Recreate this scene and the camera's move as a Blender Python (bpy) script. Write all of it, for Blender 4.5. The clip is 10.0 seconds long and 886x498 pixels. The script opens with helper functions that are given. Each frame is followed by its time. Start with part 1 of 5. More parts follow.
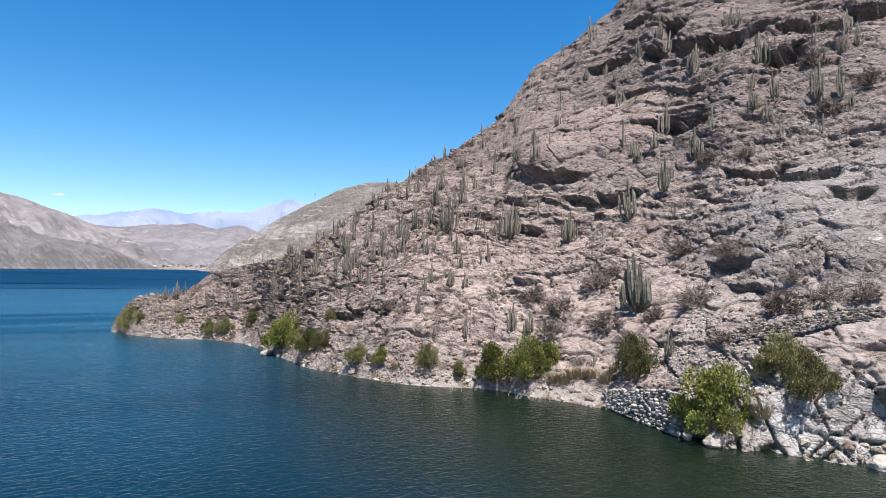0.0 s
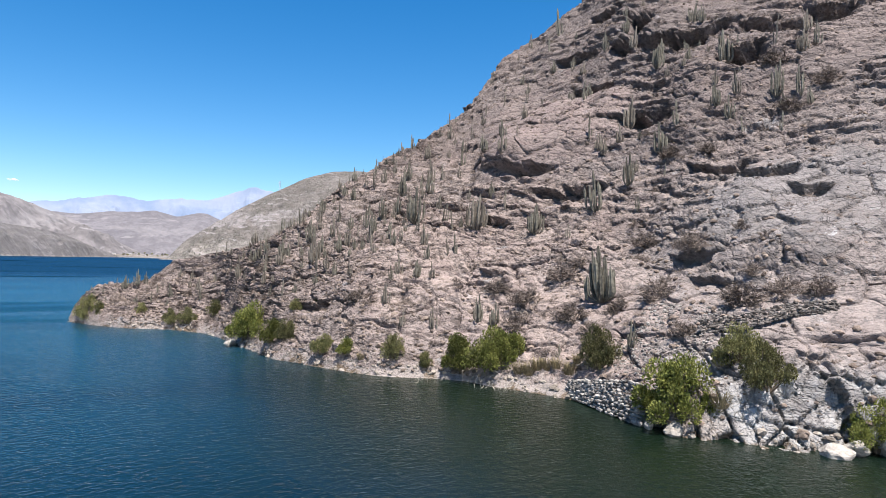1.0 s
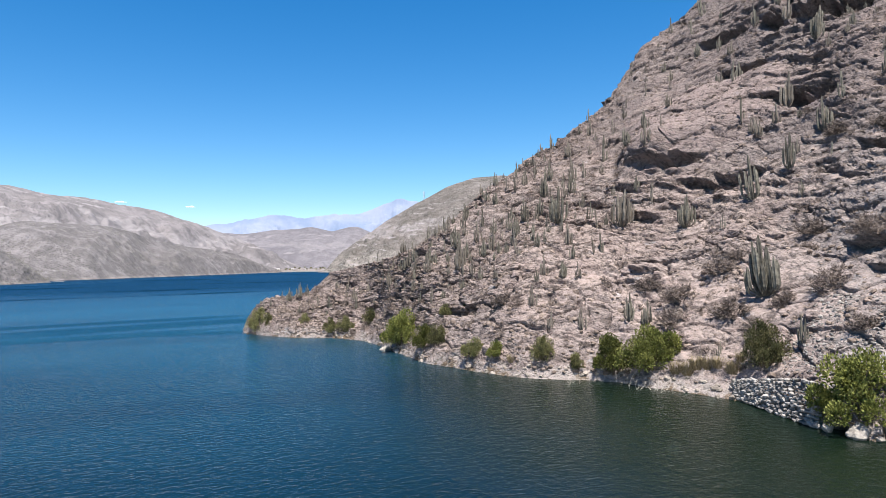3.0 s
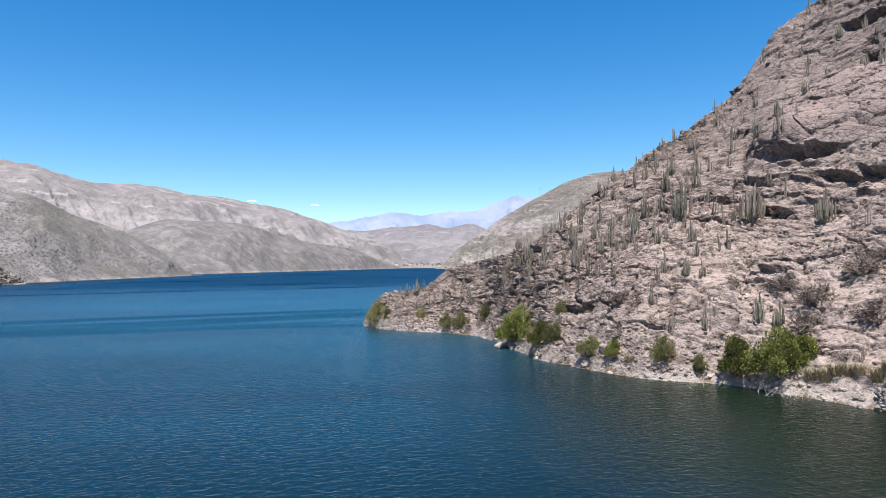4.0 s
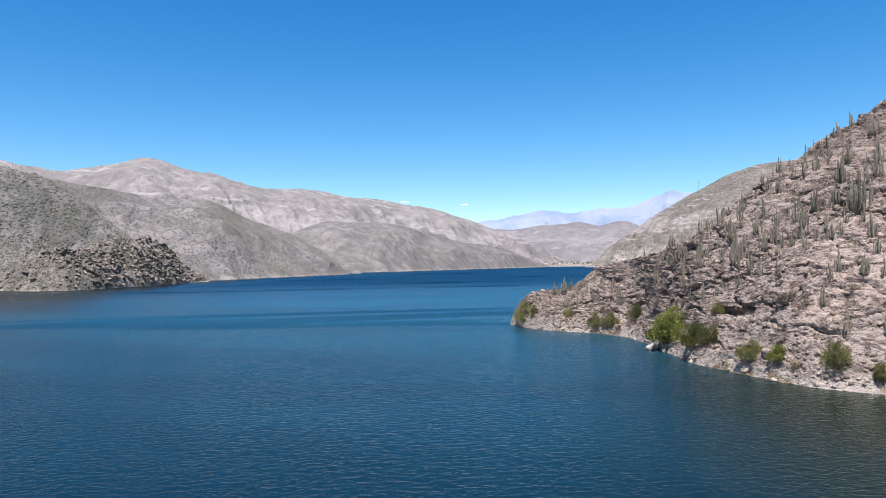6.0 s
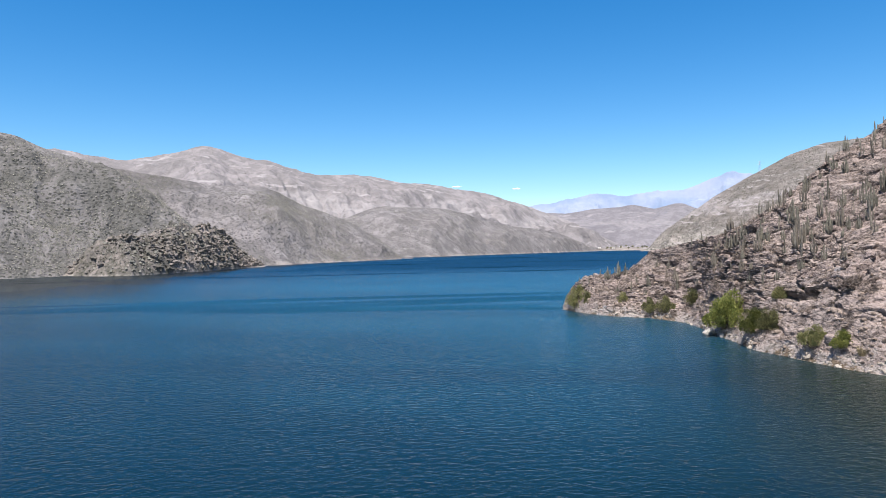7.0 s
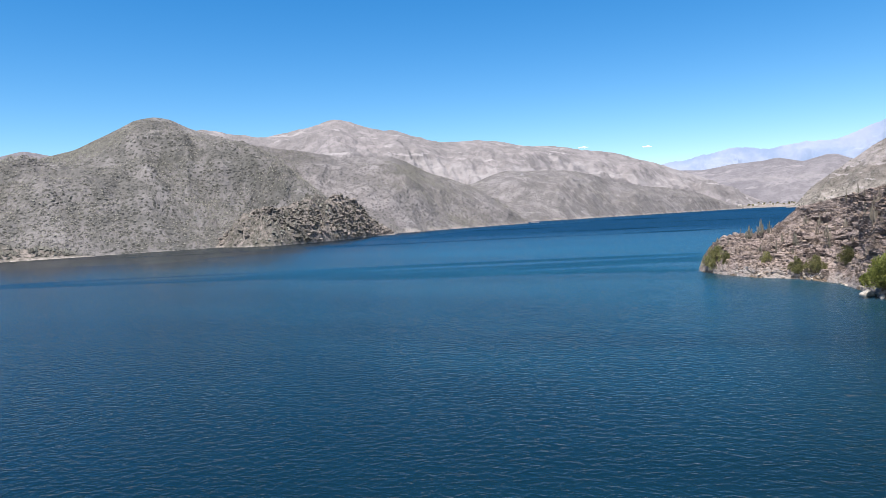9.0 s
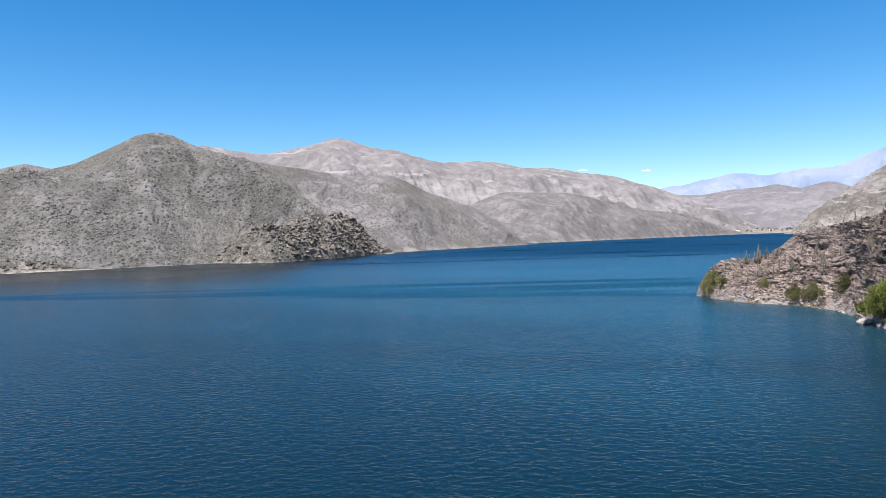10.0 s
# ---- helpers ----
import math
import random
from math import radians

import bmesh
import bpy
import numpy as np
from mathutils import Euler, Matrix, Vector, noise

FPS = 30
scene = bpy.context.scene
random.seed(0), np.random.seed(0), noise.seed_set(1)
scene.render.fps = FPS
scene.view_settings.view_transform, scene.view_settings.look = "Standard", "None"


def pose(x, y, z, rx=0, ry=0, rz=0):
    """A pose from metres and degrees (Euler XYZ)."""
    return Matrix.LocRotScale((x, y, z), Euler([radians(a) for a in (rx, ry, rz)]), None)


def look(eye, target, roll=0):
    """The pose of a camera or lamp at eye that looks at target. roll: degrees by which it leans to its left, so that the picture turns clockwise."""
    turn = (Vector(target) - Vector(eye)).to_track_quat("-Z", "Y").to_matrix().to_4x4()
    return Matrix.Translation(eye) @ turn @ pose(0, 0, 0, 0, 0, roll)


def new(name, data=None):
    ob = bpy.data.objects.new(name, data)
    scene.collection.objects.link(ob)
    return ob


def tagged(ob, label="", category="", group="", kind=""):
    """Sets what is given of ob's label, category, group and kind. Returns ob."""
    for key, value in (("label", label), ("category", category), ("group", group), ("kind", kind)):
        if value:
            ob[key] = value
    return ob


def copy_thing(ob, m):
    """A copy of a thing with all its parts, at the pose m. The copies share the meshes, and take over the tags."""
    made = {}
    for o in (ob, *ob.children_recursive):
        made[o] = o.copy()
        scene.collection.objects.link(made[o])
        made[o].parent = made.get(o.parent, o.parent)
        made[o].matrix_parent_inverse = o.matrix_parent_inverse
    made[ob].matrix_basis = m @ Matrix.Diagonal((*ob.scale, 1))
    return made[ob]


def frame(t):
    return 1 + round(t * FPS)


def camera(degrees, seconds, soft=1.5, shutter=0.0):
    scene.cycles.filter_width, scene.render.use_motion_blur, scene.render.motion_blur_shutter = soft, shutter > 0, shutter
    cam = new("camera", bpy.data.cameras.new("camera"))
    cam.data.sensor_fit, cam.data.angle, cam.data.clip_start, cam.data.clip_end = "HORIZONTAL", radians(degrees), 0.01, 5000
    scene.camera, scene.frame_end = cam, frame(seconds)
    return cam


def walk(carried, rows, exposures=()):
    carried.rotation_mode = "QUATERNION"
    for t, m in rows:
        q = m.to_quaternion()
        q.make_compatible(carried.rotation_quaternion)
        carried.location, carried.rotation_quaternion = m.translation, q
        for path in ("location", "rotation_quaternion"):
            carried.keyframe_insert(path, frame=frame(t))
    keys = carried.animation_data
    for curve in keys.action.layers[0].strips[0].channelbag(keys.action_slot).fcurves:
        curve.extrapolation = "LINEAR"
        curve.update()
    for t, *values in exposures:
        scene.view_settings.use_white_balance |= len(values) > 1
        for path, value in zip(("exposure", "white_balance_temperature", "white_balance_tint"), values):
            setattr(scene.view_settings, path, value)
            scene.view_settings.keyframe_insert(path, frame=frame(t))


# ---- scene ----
# The view is from about ten metres above a lake and turns slowly to the left.
cam = camera(66.09, 10.0, soft=0.5)


def aim(eye, yaw, pitch, roll):
    """A camera at eye: yaw to the left of +y, pitch up, roll as look() takes it."""
    a, p = radians(yaw), radians(pitch)
    way = Vector((-math.sin(a) * math.cos(p), math.cos(a) * math.cos(p), math.sin(p)))
    return look(eye, Vector(eye) + way, roll)


# seconds, eye, yaw, pitch, roll
PATH = [
    (0, (-0.00, 0.00, 10.00), 0.00, 2.00, 1.50),
    (0.5, (-0.03, -0.01, 10.00), -2.46, 2.34, 2.07),
    (1, (-0.07, 0.01, 10.06), -2.86, 1.27, 1.92),
    (1.5, (-0.07, -0.00, 10.09), -2.06, -0.01, 1.43),
    (2, (-0.07, 0.01, 10.14), -0.17, 0.01, 2.23),
    (2.2, (-0.06, -0.04, 10.12), 1.52, 0.88, 2.11),
    (3.3, (0.03, -0.25, 10.02), 12.66, 1.77, -1.22),
    (3.5, (0.04, -0.29, 10.01), 14.92, 2.01, -0.83),
    (4, (0.07, -0.37, 9.97), 18.97, 1.29, -0.49),
    (4.5, (0.20, -0.38, 9.97), 26.24, -1.13, 1.72),
    (5, (0.46, -0.36, 10.01), 29.36, 0.35, -0.31),
    (5.2, (0.49, -0.37, 10.01), 30.36, 1.11, -0.41),
    (6.5, (0.60, -0.40, 10.04), 32.38, 1.03, -0.64),
    (7, (0.64, -0.42, 10.02), 35.84, 0.06, -0.91),
    (7.5, (0.68, -0.42, 10.02), 41.90, -1.38, -2.24),
    (8, (0.69, -0.42, 9.99), 45.74, -1.21, -2.34),
    (8.5, (0.69, -0.42, 10.00), 45.34, -2.32, -2.22),
    (9, (0.70, -0.43, 9.99), 46.55, -2.57, -2.63),
    (9.5, (0.75, -0.42, 9.99), 47.06, -1.64, -2.28),
    (10, (0.79, -0.41, 9.99), 46.36, -0.90, -1.56),
]
EXPOSURE, SUN, SKY, AIR, VIVID = 1.40, 4.95, 0.0645, (1.0, 0.1, 3.0), 1.40
# colour and strength of the far range's glow, in place of haze
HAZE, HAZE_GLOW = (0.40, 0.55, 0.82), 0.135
walk(cam, [(t, aim(eye, yaw, pitch, roll)) for t, eye, yaw, pitch, roll in PATH], [(0, EXPOSURE), (10, EXPOSURE)])

# ---- light: a high sun from the right, and clear sky ----
SUN_BEARING, SUN_HEIGHT = -157.0, 70.0
world = bpy.data.worlds.new("sky")
scene.world = world
world.use_nodes = True
wt = world.node_tree
sky = wt.nodes.new("ShaderNodeTexSky")
sky.sky_type = "NISHITA"
sky.sun_disc = False
sky.sun_elevation = radians(SUN_HEIGHT)
sky.sun_rotation = radians(-SUN_BEARING)
sky.altitude = 600
sky.air_density, sky.dust_density, sky.ozone_density = AIR
wt.nodes["Background"].inputs["Strength"].default_value = SKY
vivid = wt.nodes.new("ShaderNodeHueSaturation")
vivid.inputs["Saturation"].default_value = VIVID
wt.links.new(sky.outputs[0], vivid.inputs["Color"])
wt.links.new(vivid.outputs[0], wt.nodes["Background"].inputs["Color"])
lamp = bpy.data.lights.new("sun", "SUN")
lamp.energy, lamp.angle, lamp.color = SUN, radians(0.53), (1.0, 0.955, 0.89)
sun = new("sun", lamp)
sa, se = radians(SUN_BEARING), radians(SUN_HEIGHT)
sun.matrix_world = look((-200 * math.sin(sa) * math.cos(se), 200 * math.cos(sa) * math.cos(se), 200 * math.sin(se)), (0, 0, 0))


# ---- materials ----
class Mat:
    """A small helper to wire node materials."""

    def __init__(self, name, rough=0.9):
        self.m = bpy.data.materials.new(name)
        self.m.use_nodes = True
        self.t = self.m.node_tree
        self.b = self.t.nodes["Principled BSDF"]
        self.b.inputs["Roughness"].default_value = rough
        self.b.inputs["Specular IOR Level"].default_value = 0.2
        self.geo = self.t.nodes.new("ShaderNodeNewGeometry")
        self.pos = self.geo.outputs["Position"]

    def link(self, a, b):
        self.t.links.new(a, b)

    def feed(self, sock, v):
        if isinstance(v, (int, float)):
            sock.default_value = v
        elif isinstance(v, tuple):
            sock.default_value = (*v, 1.0) if len(v) == 3 and sock.type == "RGBA" else v
        else:
            self.link(v, sock)

    def noise(self, scale, detail=4, rough=0.6, stretch=None, vec=None, distortion=0.0):
        n = self.t.nodes.new("ShaderNodeTexNoise")
        n.inputs["Scale"].default_value, n.inputs["Detail"].default_value = scale, detail
        n.inputs["Roughness"].default_value, n.inputs["Distortion"].default_value = rough, distortion
        self.link(self.scaled(vec or self.pos, stretch), n.inputs["Vector"])
        return n.outputs["Fac"]

    def cells(self, scale, feature="F1", stretch=None, vec=None, out="Distance"):
        n = self.t.nodes.new("ShaderNodeTexVoronoi")
        n.feature = feature
        n.inputs["Scale"].default_value = scale
        self.link(self.scaled(vec or self.pos, stretch), n.inputs["Vector"])
        return n.outputs[out]

    def scaled(self, vec, stretch):
        if not stretch:
            return vec
        n = self.t.nodes.new("ShaderNodeMapping")
        n.inputs["Scale"].default_value = stretch[:3]
        if len(stretch) > 3:
            n.inputs["Rotation"].default_value = [radians(a) for a in stretch[3:6]]
        self.link(vec, n.inputs["Vector"])
        return n.outputs[0]

    def span(self, v, a, b, lo=0.0, hi=1.0):
        n = self.t.nodes.new("ShaderNodeMapRange")
        n.interpolation_type = "SMOOTHSTEP"
        for k, x in enumerate((a, b, lo, hi)):
            n.inputs[k + 1].default_value = x
        self.link(v, n.inputs[0])
        return n.outputs[0]

    def math(self, op, a, b=0.0):
        n = self.t.nodes.new("ShaderNodeMath")
        n.operation = op
        self.feed(n.inputs[0], a)
        self.feed(n.inputs[1], b)
        return n.outputs[0]

    def mix(self, f, a, b, mode="MIX"):
        n = self.t.nodes.new("ShaderNodeMix")
        n.data_type, n.blend_type = "RGBA", mode
        self.feed(n.inputs[0], f)
        self.feed(n.inputs[6], a)
        self.feed(n.inputs[7], b)
        return n.outputs[2]

    def axis(self, vec, k):
        n = self.t.nodes.new("ShaderNodeSeparateXYZ")
        self.link(vec, n.inputs[0])
        return n.outputs[k]

    def random(self):
        return self.t.nodes.new("ShaderNodeObjectInfo").outputs["Random"]

    def island(self):
        return self.geo.outputs["Random Per Island"]

    def bump(self, height, distance, strength=1.0, after=None):
        n = self.t.nodes.new("ShaderNodeBump")
        n.inputs["Distance"].default_value, n.inputs["Strength"].default_value = distance, strength
        self.link(height, n.inputs["Height"])
        if after:
            self.link(after, n.inputs["Normal"])
        return n.outputs[0]

    def done(self, colour, normal=None, rough=None):
        self.feed(self.b.inputs["Base Color"], colour)
        if normal:
            self.link(normal, self.b.inputs["Normal"])
        if rough is not None:
            self.feed(self.b.inputs["Roughness"], rough)
        return self.m


def hillside_material():
    k = Mat("hillside_rock", 0.95)
    x, y, z = (k.axis(k.pos, i) for i in range(3))
    big, mid, fine = k.noise(0.05, 5), k.noise(0.35, 6, 0.65), k.noise(2.2, 6, 0.7)
    grain = k.noise(7.0, 4, 0.7)
    strata = k.noise(0.9, 5, 0.7, (0.25, 0.25, 2.6, 8, -6, 0), distortion=0.4)
    colour = k.mix(k.span(big, 0.4, 0.62), (0.206, 0.157, 0.144), (0.19, 0.157, 0.149))
    colour = k.mix(k.span(mid, 0.42, 0.68), colour, (0.238, 0.191, 0.171))
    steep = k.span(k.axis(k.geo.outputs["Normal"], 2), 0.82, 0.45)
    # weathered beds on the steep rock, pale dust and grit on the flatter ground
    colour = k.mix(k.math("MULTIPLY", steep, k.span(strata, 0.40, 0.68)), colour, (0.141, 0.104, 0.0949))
    dust = k.math("MULTIPLY", k.span(k.axis(k.geo.outputs["Normal"], 2), 0.70, 0.90), k.span(mid, 0.35, 0.6, 0.35, 0.8))
    colour = k.mix(dust, colour, (0.281, 0.217, 0.193))
    colour = k.mix(k.math("MULTIPLY", k.span(fine, 0.48, 0.75), 0.45), colour, (0.247, 0.207, 0.189))
    colour = k.mix(k.math("MULTIPLY", k.span(grain, 0.47, 0.34), 0.42), colour, (0.0517, 0.0413, 0.0375))
    colour = k.mix(k.math("MULTIPLY", k.span(grain, 0.55, 0.64), 0.30), colour, (0.289, 0.252, 0.23))
    # dark lichen, soil and painted crevice shade, a metre or two across
    stain_shade = k.noise(0.8, 5, 0.72, distortion=0.5)
    colour = k.mix(k.span(stain_shade, 0.49, 0.38, 0.0, 0.80), colour, (0.0596, 0.0478, 0.0438))
    # thin beds: dark lines for partings and the shade in crevices, with paler edges
    thin = k.noise(1.5, 5, 0.68, (0.6, 0.6, 1.7, 8, -6, 0), distortion=1.6)
    bare = k.math("MULTIPLY", k.span(mid, 0.36, 0.52, 0.35, 1.0), k.span(y, 44, 56, 0.25, 1.0))
    colour = k.mix(k.math("MULTIPLY", k.span(thin, 0.46, 0.38), k.math("MULTIPLY", bare, 0.55)), colour, (0.0414, 0.033, 0.0306))
    colour = k.mix(k.math("MULTIPLY", k.span(thin, 0.54, 0.62), k.math("MULTIPLY", bare, 0.40)), colour, (0.254, 0.213, 0.2))
    # small, very dark spots painted in for shaded holes in the rock
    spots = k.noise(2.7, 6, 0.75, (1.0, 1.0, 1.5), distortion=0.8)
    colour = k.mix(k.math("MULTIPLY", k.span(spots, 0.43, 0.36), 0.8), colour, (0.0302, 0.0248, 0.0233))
    # the rosy dome of massive rock high on the slope; the high rock round it and the point are darker
    dome = k.span(k.math("ADD", k.vec_len(k.vec("SUBTRACT", k.pos, (20.5, 97.0, 29.0))), k.span(mid, 0.3, 0.7, -2, 2)), 13.5, 9.5)
    dark_tone = k.math("MAXIMUM", k.span(z, 17, 32), k.math("MULTIPLY", k.span(x, -16, -32, 0.0, 0.45), k.span(z, 1.2, 3.0)))
    dark_tone = k.math("MULTIPLY", k.math("MULTIPLY", dark_tone, k.math("SUBTRACT", 1.0, dome)), k.span(mid, 0.36, 0.62, 0.25, 0.75))
    colour = k.mix(dark_tone, colour, (0.115, 0.0936, 0.0904))
    colour = k.mix(k.math("MULTIPLY", dome, k.span(stain_shade, 0.40, 0.50, 0.15, 0.55)), colour, (0.191, 0.145, 0.136))
    # bluish-grey slab on the right, streaked with lime, and the grey rock below it
    slab = k.vec_len(k.vec("MULTIPLY", k.vec("SUBTRACT", k.pos, (35.5, 57.5, 15.8)), (0.9, 0.9, 1.25)))
    slab = k.span(k.math("ADD", slab, k.span(mid, 0.3, 0.7, -2, 2)), 11.0, 7.5)
    grey = k.math("MAXIMUM", slab, k.math("MULTIPLY", k.math("MULTIPLY", k.span(x, 15, 26), k.span(y, 75, 58)), 0.45))
    colour = k.mix(k.math("MULTIPLY", grey, 0.78), colour, k.mix(k.span(mid, 0.35, 0.65), (0.154, 0.139, 0.136), (0.211, 0.194, 0.193)))
    shelf = k.math("MULTIPLY", k.span(x, 17.5, 20), k.span(z, 5.5, 3.5))
    colour = k.mix(k.math("MULTIPLY", shelf, 0.85), colour, k.mix(k.span(mid, 0.38, 0.6), (0.195, 0.179, 0.174), (0.361, 0.35, 0.344)))
    lime = k.span(k.noise(0.35, 6, 0.75, (1.0, 1.0, 0.55), distortion=0.8), 0.60, 0.66)
    colour = k.mix(k.math("MULTIPLY", k.math("MULTIPLY", lime, grey), 0.8), colour, (0.343, 0.334, 0.334))
    # pale lime left by a higher lake
    level = k.math("ADD", z, k.span(k.noise(0.5, 5, 0.7), 0.3, 0.7, 0.8, -0.8))
    ring = k.math("MULTIPLY", k.span(level, 1.5, 0.5), k.span(fine, 0.32, 0.5, 0.5, 1.0))
    colour = k.mix(k.math("MULTIPLY", ring, 0.5), colour, (0.276, 0.248, 0.23))
    wet = k.span(level, 0.30, -0.25)
    colour = k.mix(k.math("MULTIPLY", wet, 0.85), colour, (0.0861, 0.0579, 0.0334))
    # scattered lime patches
    low = k.math("MULTIPLY", k.span(x, 17, 21), k.span(z, 5.0, 2.5, 0.0, 0.13))
    patch = k.span(k.math("ADD", k.noise(0.22, 6, 0.75), low), 0.63, 0.69)
    colour = k.mix(k.math("MULTIPLY", patch, 0.5), colour, (0.304, 0.293, 0.295))
    crack = k.span(k.cells(0.55, "DISTANCE_TO_EDGE", (1, 1, 1.5), k.warp(0.5, 1.2)), 0.0, 0.03)
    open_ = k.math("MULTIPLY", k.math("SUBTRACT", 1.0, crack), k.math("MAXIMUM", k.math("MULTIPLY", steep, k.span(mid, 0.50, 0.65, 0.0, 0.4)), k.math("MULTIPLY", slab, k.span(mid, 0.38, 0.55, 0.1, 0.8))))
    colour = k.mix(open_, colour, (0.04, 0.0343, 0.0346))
    # broken faces: blocks with open joints at two sizes, then grit
    big_block = k.span(k.cells(0.75, "DISTANCE_TO_EDGE", (1, 1, 2.0, 8, -6, 0), k.warp(0.6, 1.1)), 0.0, 0.14)
    block = k.span(k.cells(2.1, "DISTANCE_TO_EDGE", (1, 1, 1.7, 8, -6, 0), k.warp(1.5, 0.5)), 0.0, 0.16)
    # loose soil lies smooth over the joints on the lower slope
    soil = k.math("MULTIPLY", k.math("MULTIPLY", k.span(z, 11.5, 8.5), k.span(x, -6, 5)), k.math("SUBTRACT", 0.8, k.math("MULTIPLY", shelf, 0.8)))
    firm = k.math("SUBTRACT", 1.0, k.math("MULTIPLY", soil, k.span(mid, 0.36, 0.52, 0.35, 1.0)))
    n = k.bump(strata, 0.10)
    n = k.bump(k.math("MULTIPLY", big_block, firm), 0.16, 0.9, n)
    n = k.bump(k.math("MULTIPLY", block, firm), 0.075, 0.9, n)
    n = k.bump(fine, 0.16, 1.0, n)
    n = k.bump(thin, 0.03, 1.0, n)
    n = k.bump(grain, 0.05, 1.0, n)
    return k.done(colour, n)


def warp(self, scale, amount):
    n = self.t.nodes.new("ShaderNodeTexNoise")
    n.inputs["Scale"].default_value, n.inputs["Detail"].default_value = scale, 3
    self.link(self.pos, n.inputs["Vector"])
    v = self.t.nodes.new("ShaderNodeVectorMath")
    v.operation = "MULTIPLY_ADD"
    self.link(n.outputs["Color"], v.inputs[0])
    v.inputs[1].default_value = (amount,) * 3
    self.link(self.pos, v.inputs[2])
    return v.outputs[0]


def turned(self, degrees, long):
    """Places turned by some degrees and drawn out along that way."""
    n = self.t.nodes.new("ShaderNodeMapping")
    n.vector_type = "TEXTURE"
    n.inputs["Rotation"].default_value = (0, 0, radians(degrees))
    n.inputs["Scale"].default_value = (long, 1, 1)
    self.link(self.pos, n.inputs["Vector"])
    return n.outputs[0]


def vec(self, op, a, b=None, scale=None):
    n = self.t.nodes.new("ShaderNodeVectorMath")
    n.operation = op
    self.feed(n.inputs[0], a)
    if b is not None:
        self.feed(n.inputs[1], b)
    if scale is not None:
        self.feed(n.inputs["Scale"], scale)
    return n.outputs[0]


def wave(self, scale, detail, where, steep):
    """How steeply a train of sharp-crested small waves leans, never below zero."""
    n = self.t.nodes.new("ShaderNodeTexNoise")
    n.inputs["Scale"].default_value, n.inputs["Detail"].default_value = scale, detail
    self.link(where, n.inputs["Vector"])
    return self.math("MULTIPLY", self.math("ABSOLUTE", self.math("SUBTRACT", n.outputs["Fac"], 0.5)), steep)


def vec_len(self, v):
    n = self.t.nodes.new("ShaderNodeVectorMath")
    n.operation = "LENGTH"
    self.link(v, n.inputs[0])
    return n.outputs["Value"]


Mat.wave, Mat.vec_len = wave, vec_len
Mat.warp, Mat.turned, Mat.vec = warp, turned, vec


def far_material(name, dry, earth, scar, spot, spot_size, spots=0.5, gully=0.02, strip=5.0, road=0.0):
    """Scrub-covered desert hills: earth, bare scars, and a speckle of bushes."""
    k = Mat(name, 1.0)
    big, mid = k.noise(gully, 7, 0.65), k.noise(gully * 6, 6, 0.7)
    colour = k.mix(k.span(big, 0.38, 0.62), dry, earth)
    colour = k.mix(k.math("MULTIPLY", k.span(mid, 0.55, 0.72), 0.75), colour, scar)
    streak = k.noise(gully * 2, 6, 0.7, (3.0, 3.0, 0.5), distortion=0.6)
    colour = k.mix(k.math("MULTIPLY", k.span(streak, 0.58, 0.44), 0.5), colour, spot)
    rocks = k.span(k.noise(gully * 0.9, 5, 0.68), 0.57, 0.64, 0.0, 0.42)
    colour = k.mix(k.math("MULTIPLY", rocks, k.span(mid, 0.4, 0.6, 0.4, 1.0)), colour, spot)
    bush = k.span(k.cells(1.0 / spot_size, vec=k.warp(0.3 / spot_size, spot_size)), 0.5, 0.22)
    thick = k.span(k.noise(gully * 2.5, 5, 0.7), 0.36, 0.56, 0.25, 1.0)
    colour = k.mix(k.math("MULTIPLY", k.math("MULTIPLY", bush, thick), spots), colour, spot)
    # bleached strip where the lake has fallen
    colour = k.mix(k.math("MULTIPLY", k.span(k.axis(k.pos, 2), strip, strip * 0.2), k.span(mid, 0.38, 0.62, 0.0, 0.6)), colour, (0.268, 0.239, 0.215))
    if road:
        # tracks and terraces that follow the contours, and a pale band at a height fitted to show above the nearer hill
        level = k.math("ADD", k.math("DIVIDE", k.axis(k.pos, 2), road), k.math("MULTIPLY", k.noise(gully * 1.2, 4, 0.6), 3.0))
        line = k.span(k.math("ABSOLUTE", k.math("SUBTRACT", k.math("FRACT", level), 0.5)), 0.10, 0.05)
        colour = k.mix(k.math("MULTIPLY", line, k.span(k.noise(gully * 1.7, 3), 0.50, 0.58, 0.0, 0.75)), colour, scar)
        fan = k.math("ADD", k.axis(k.pos, 2), k.span(k.noise(gully, 5, 0.6), 0.3, 0.7, -35, 35))
        colour = k.mix(k.math("MULTIPLY", k.math("MULTIPLY", k.span(fan, 122, 106), k.span(fan, 74, 86)), k.span(mid, 0.35, 0.6, 0.15, 0.6)), colour, scar)
    n = k.bump(mid, 1.2 / gully * 0.045)
    n = k.bump(bush, spot_size * 0.18, 1.0, n)
    return k.done(colour, n)


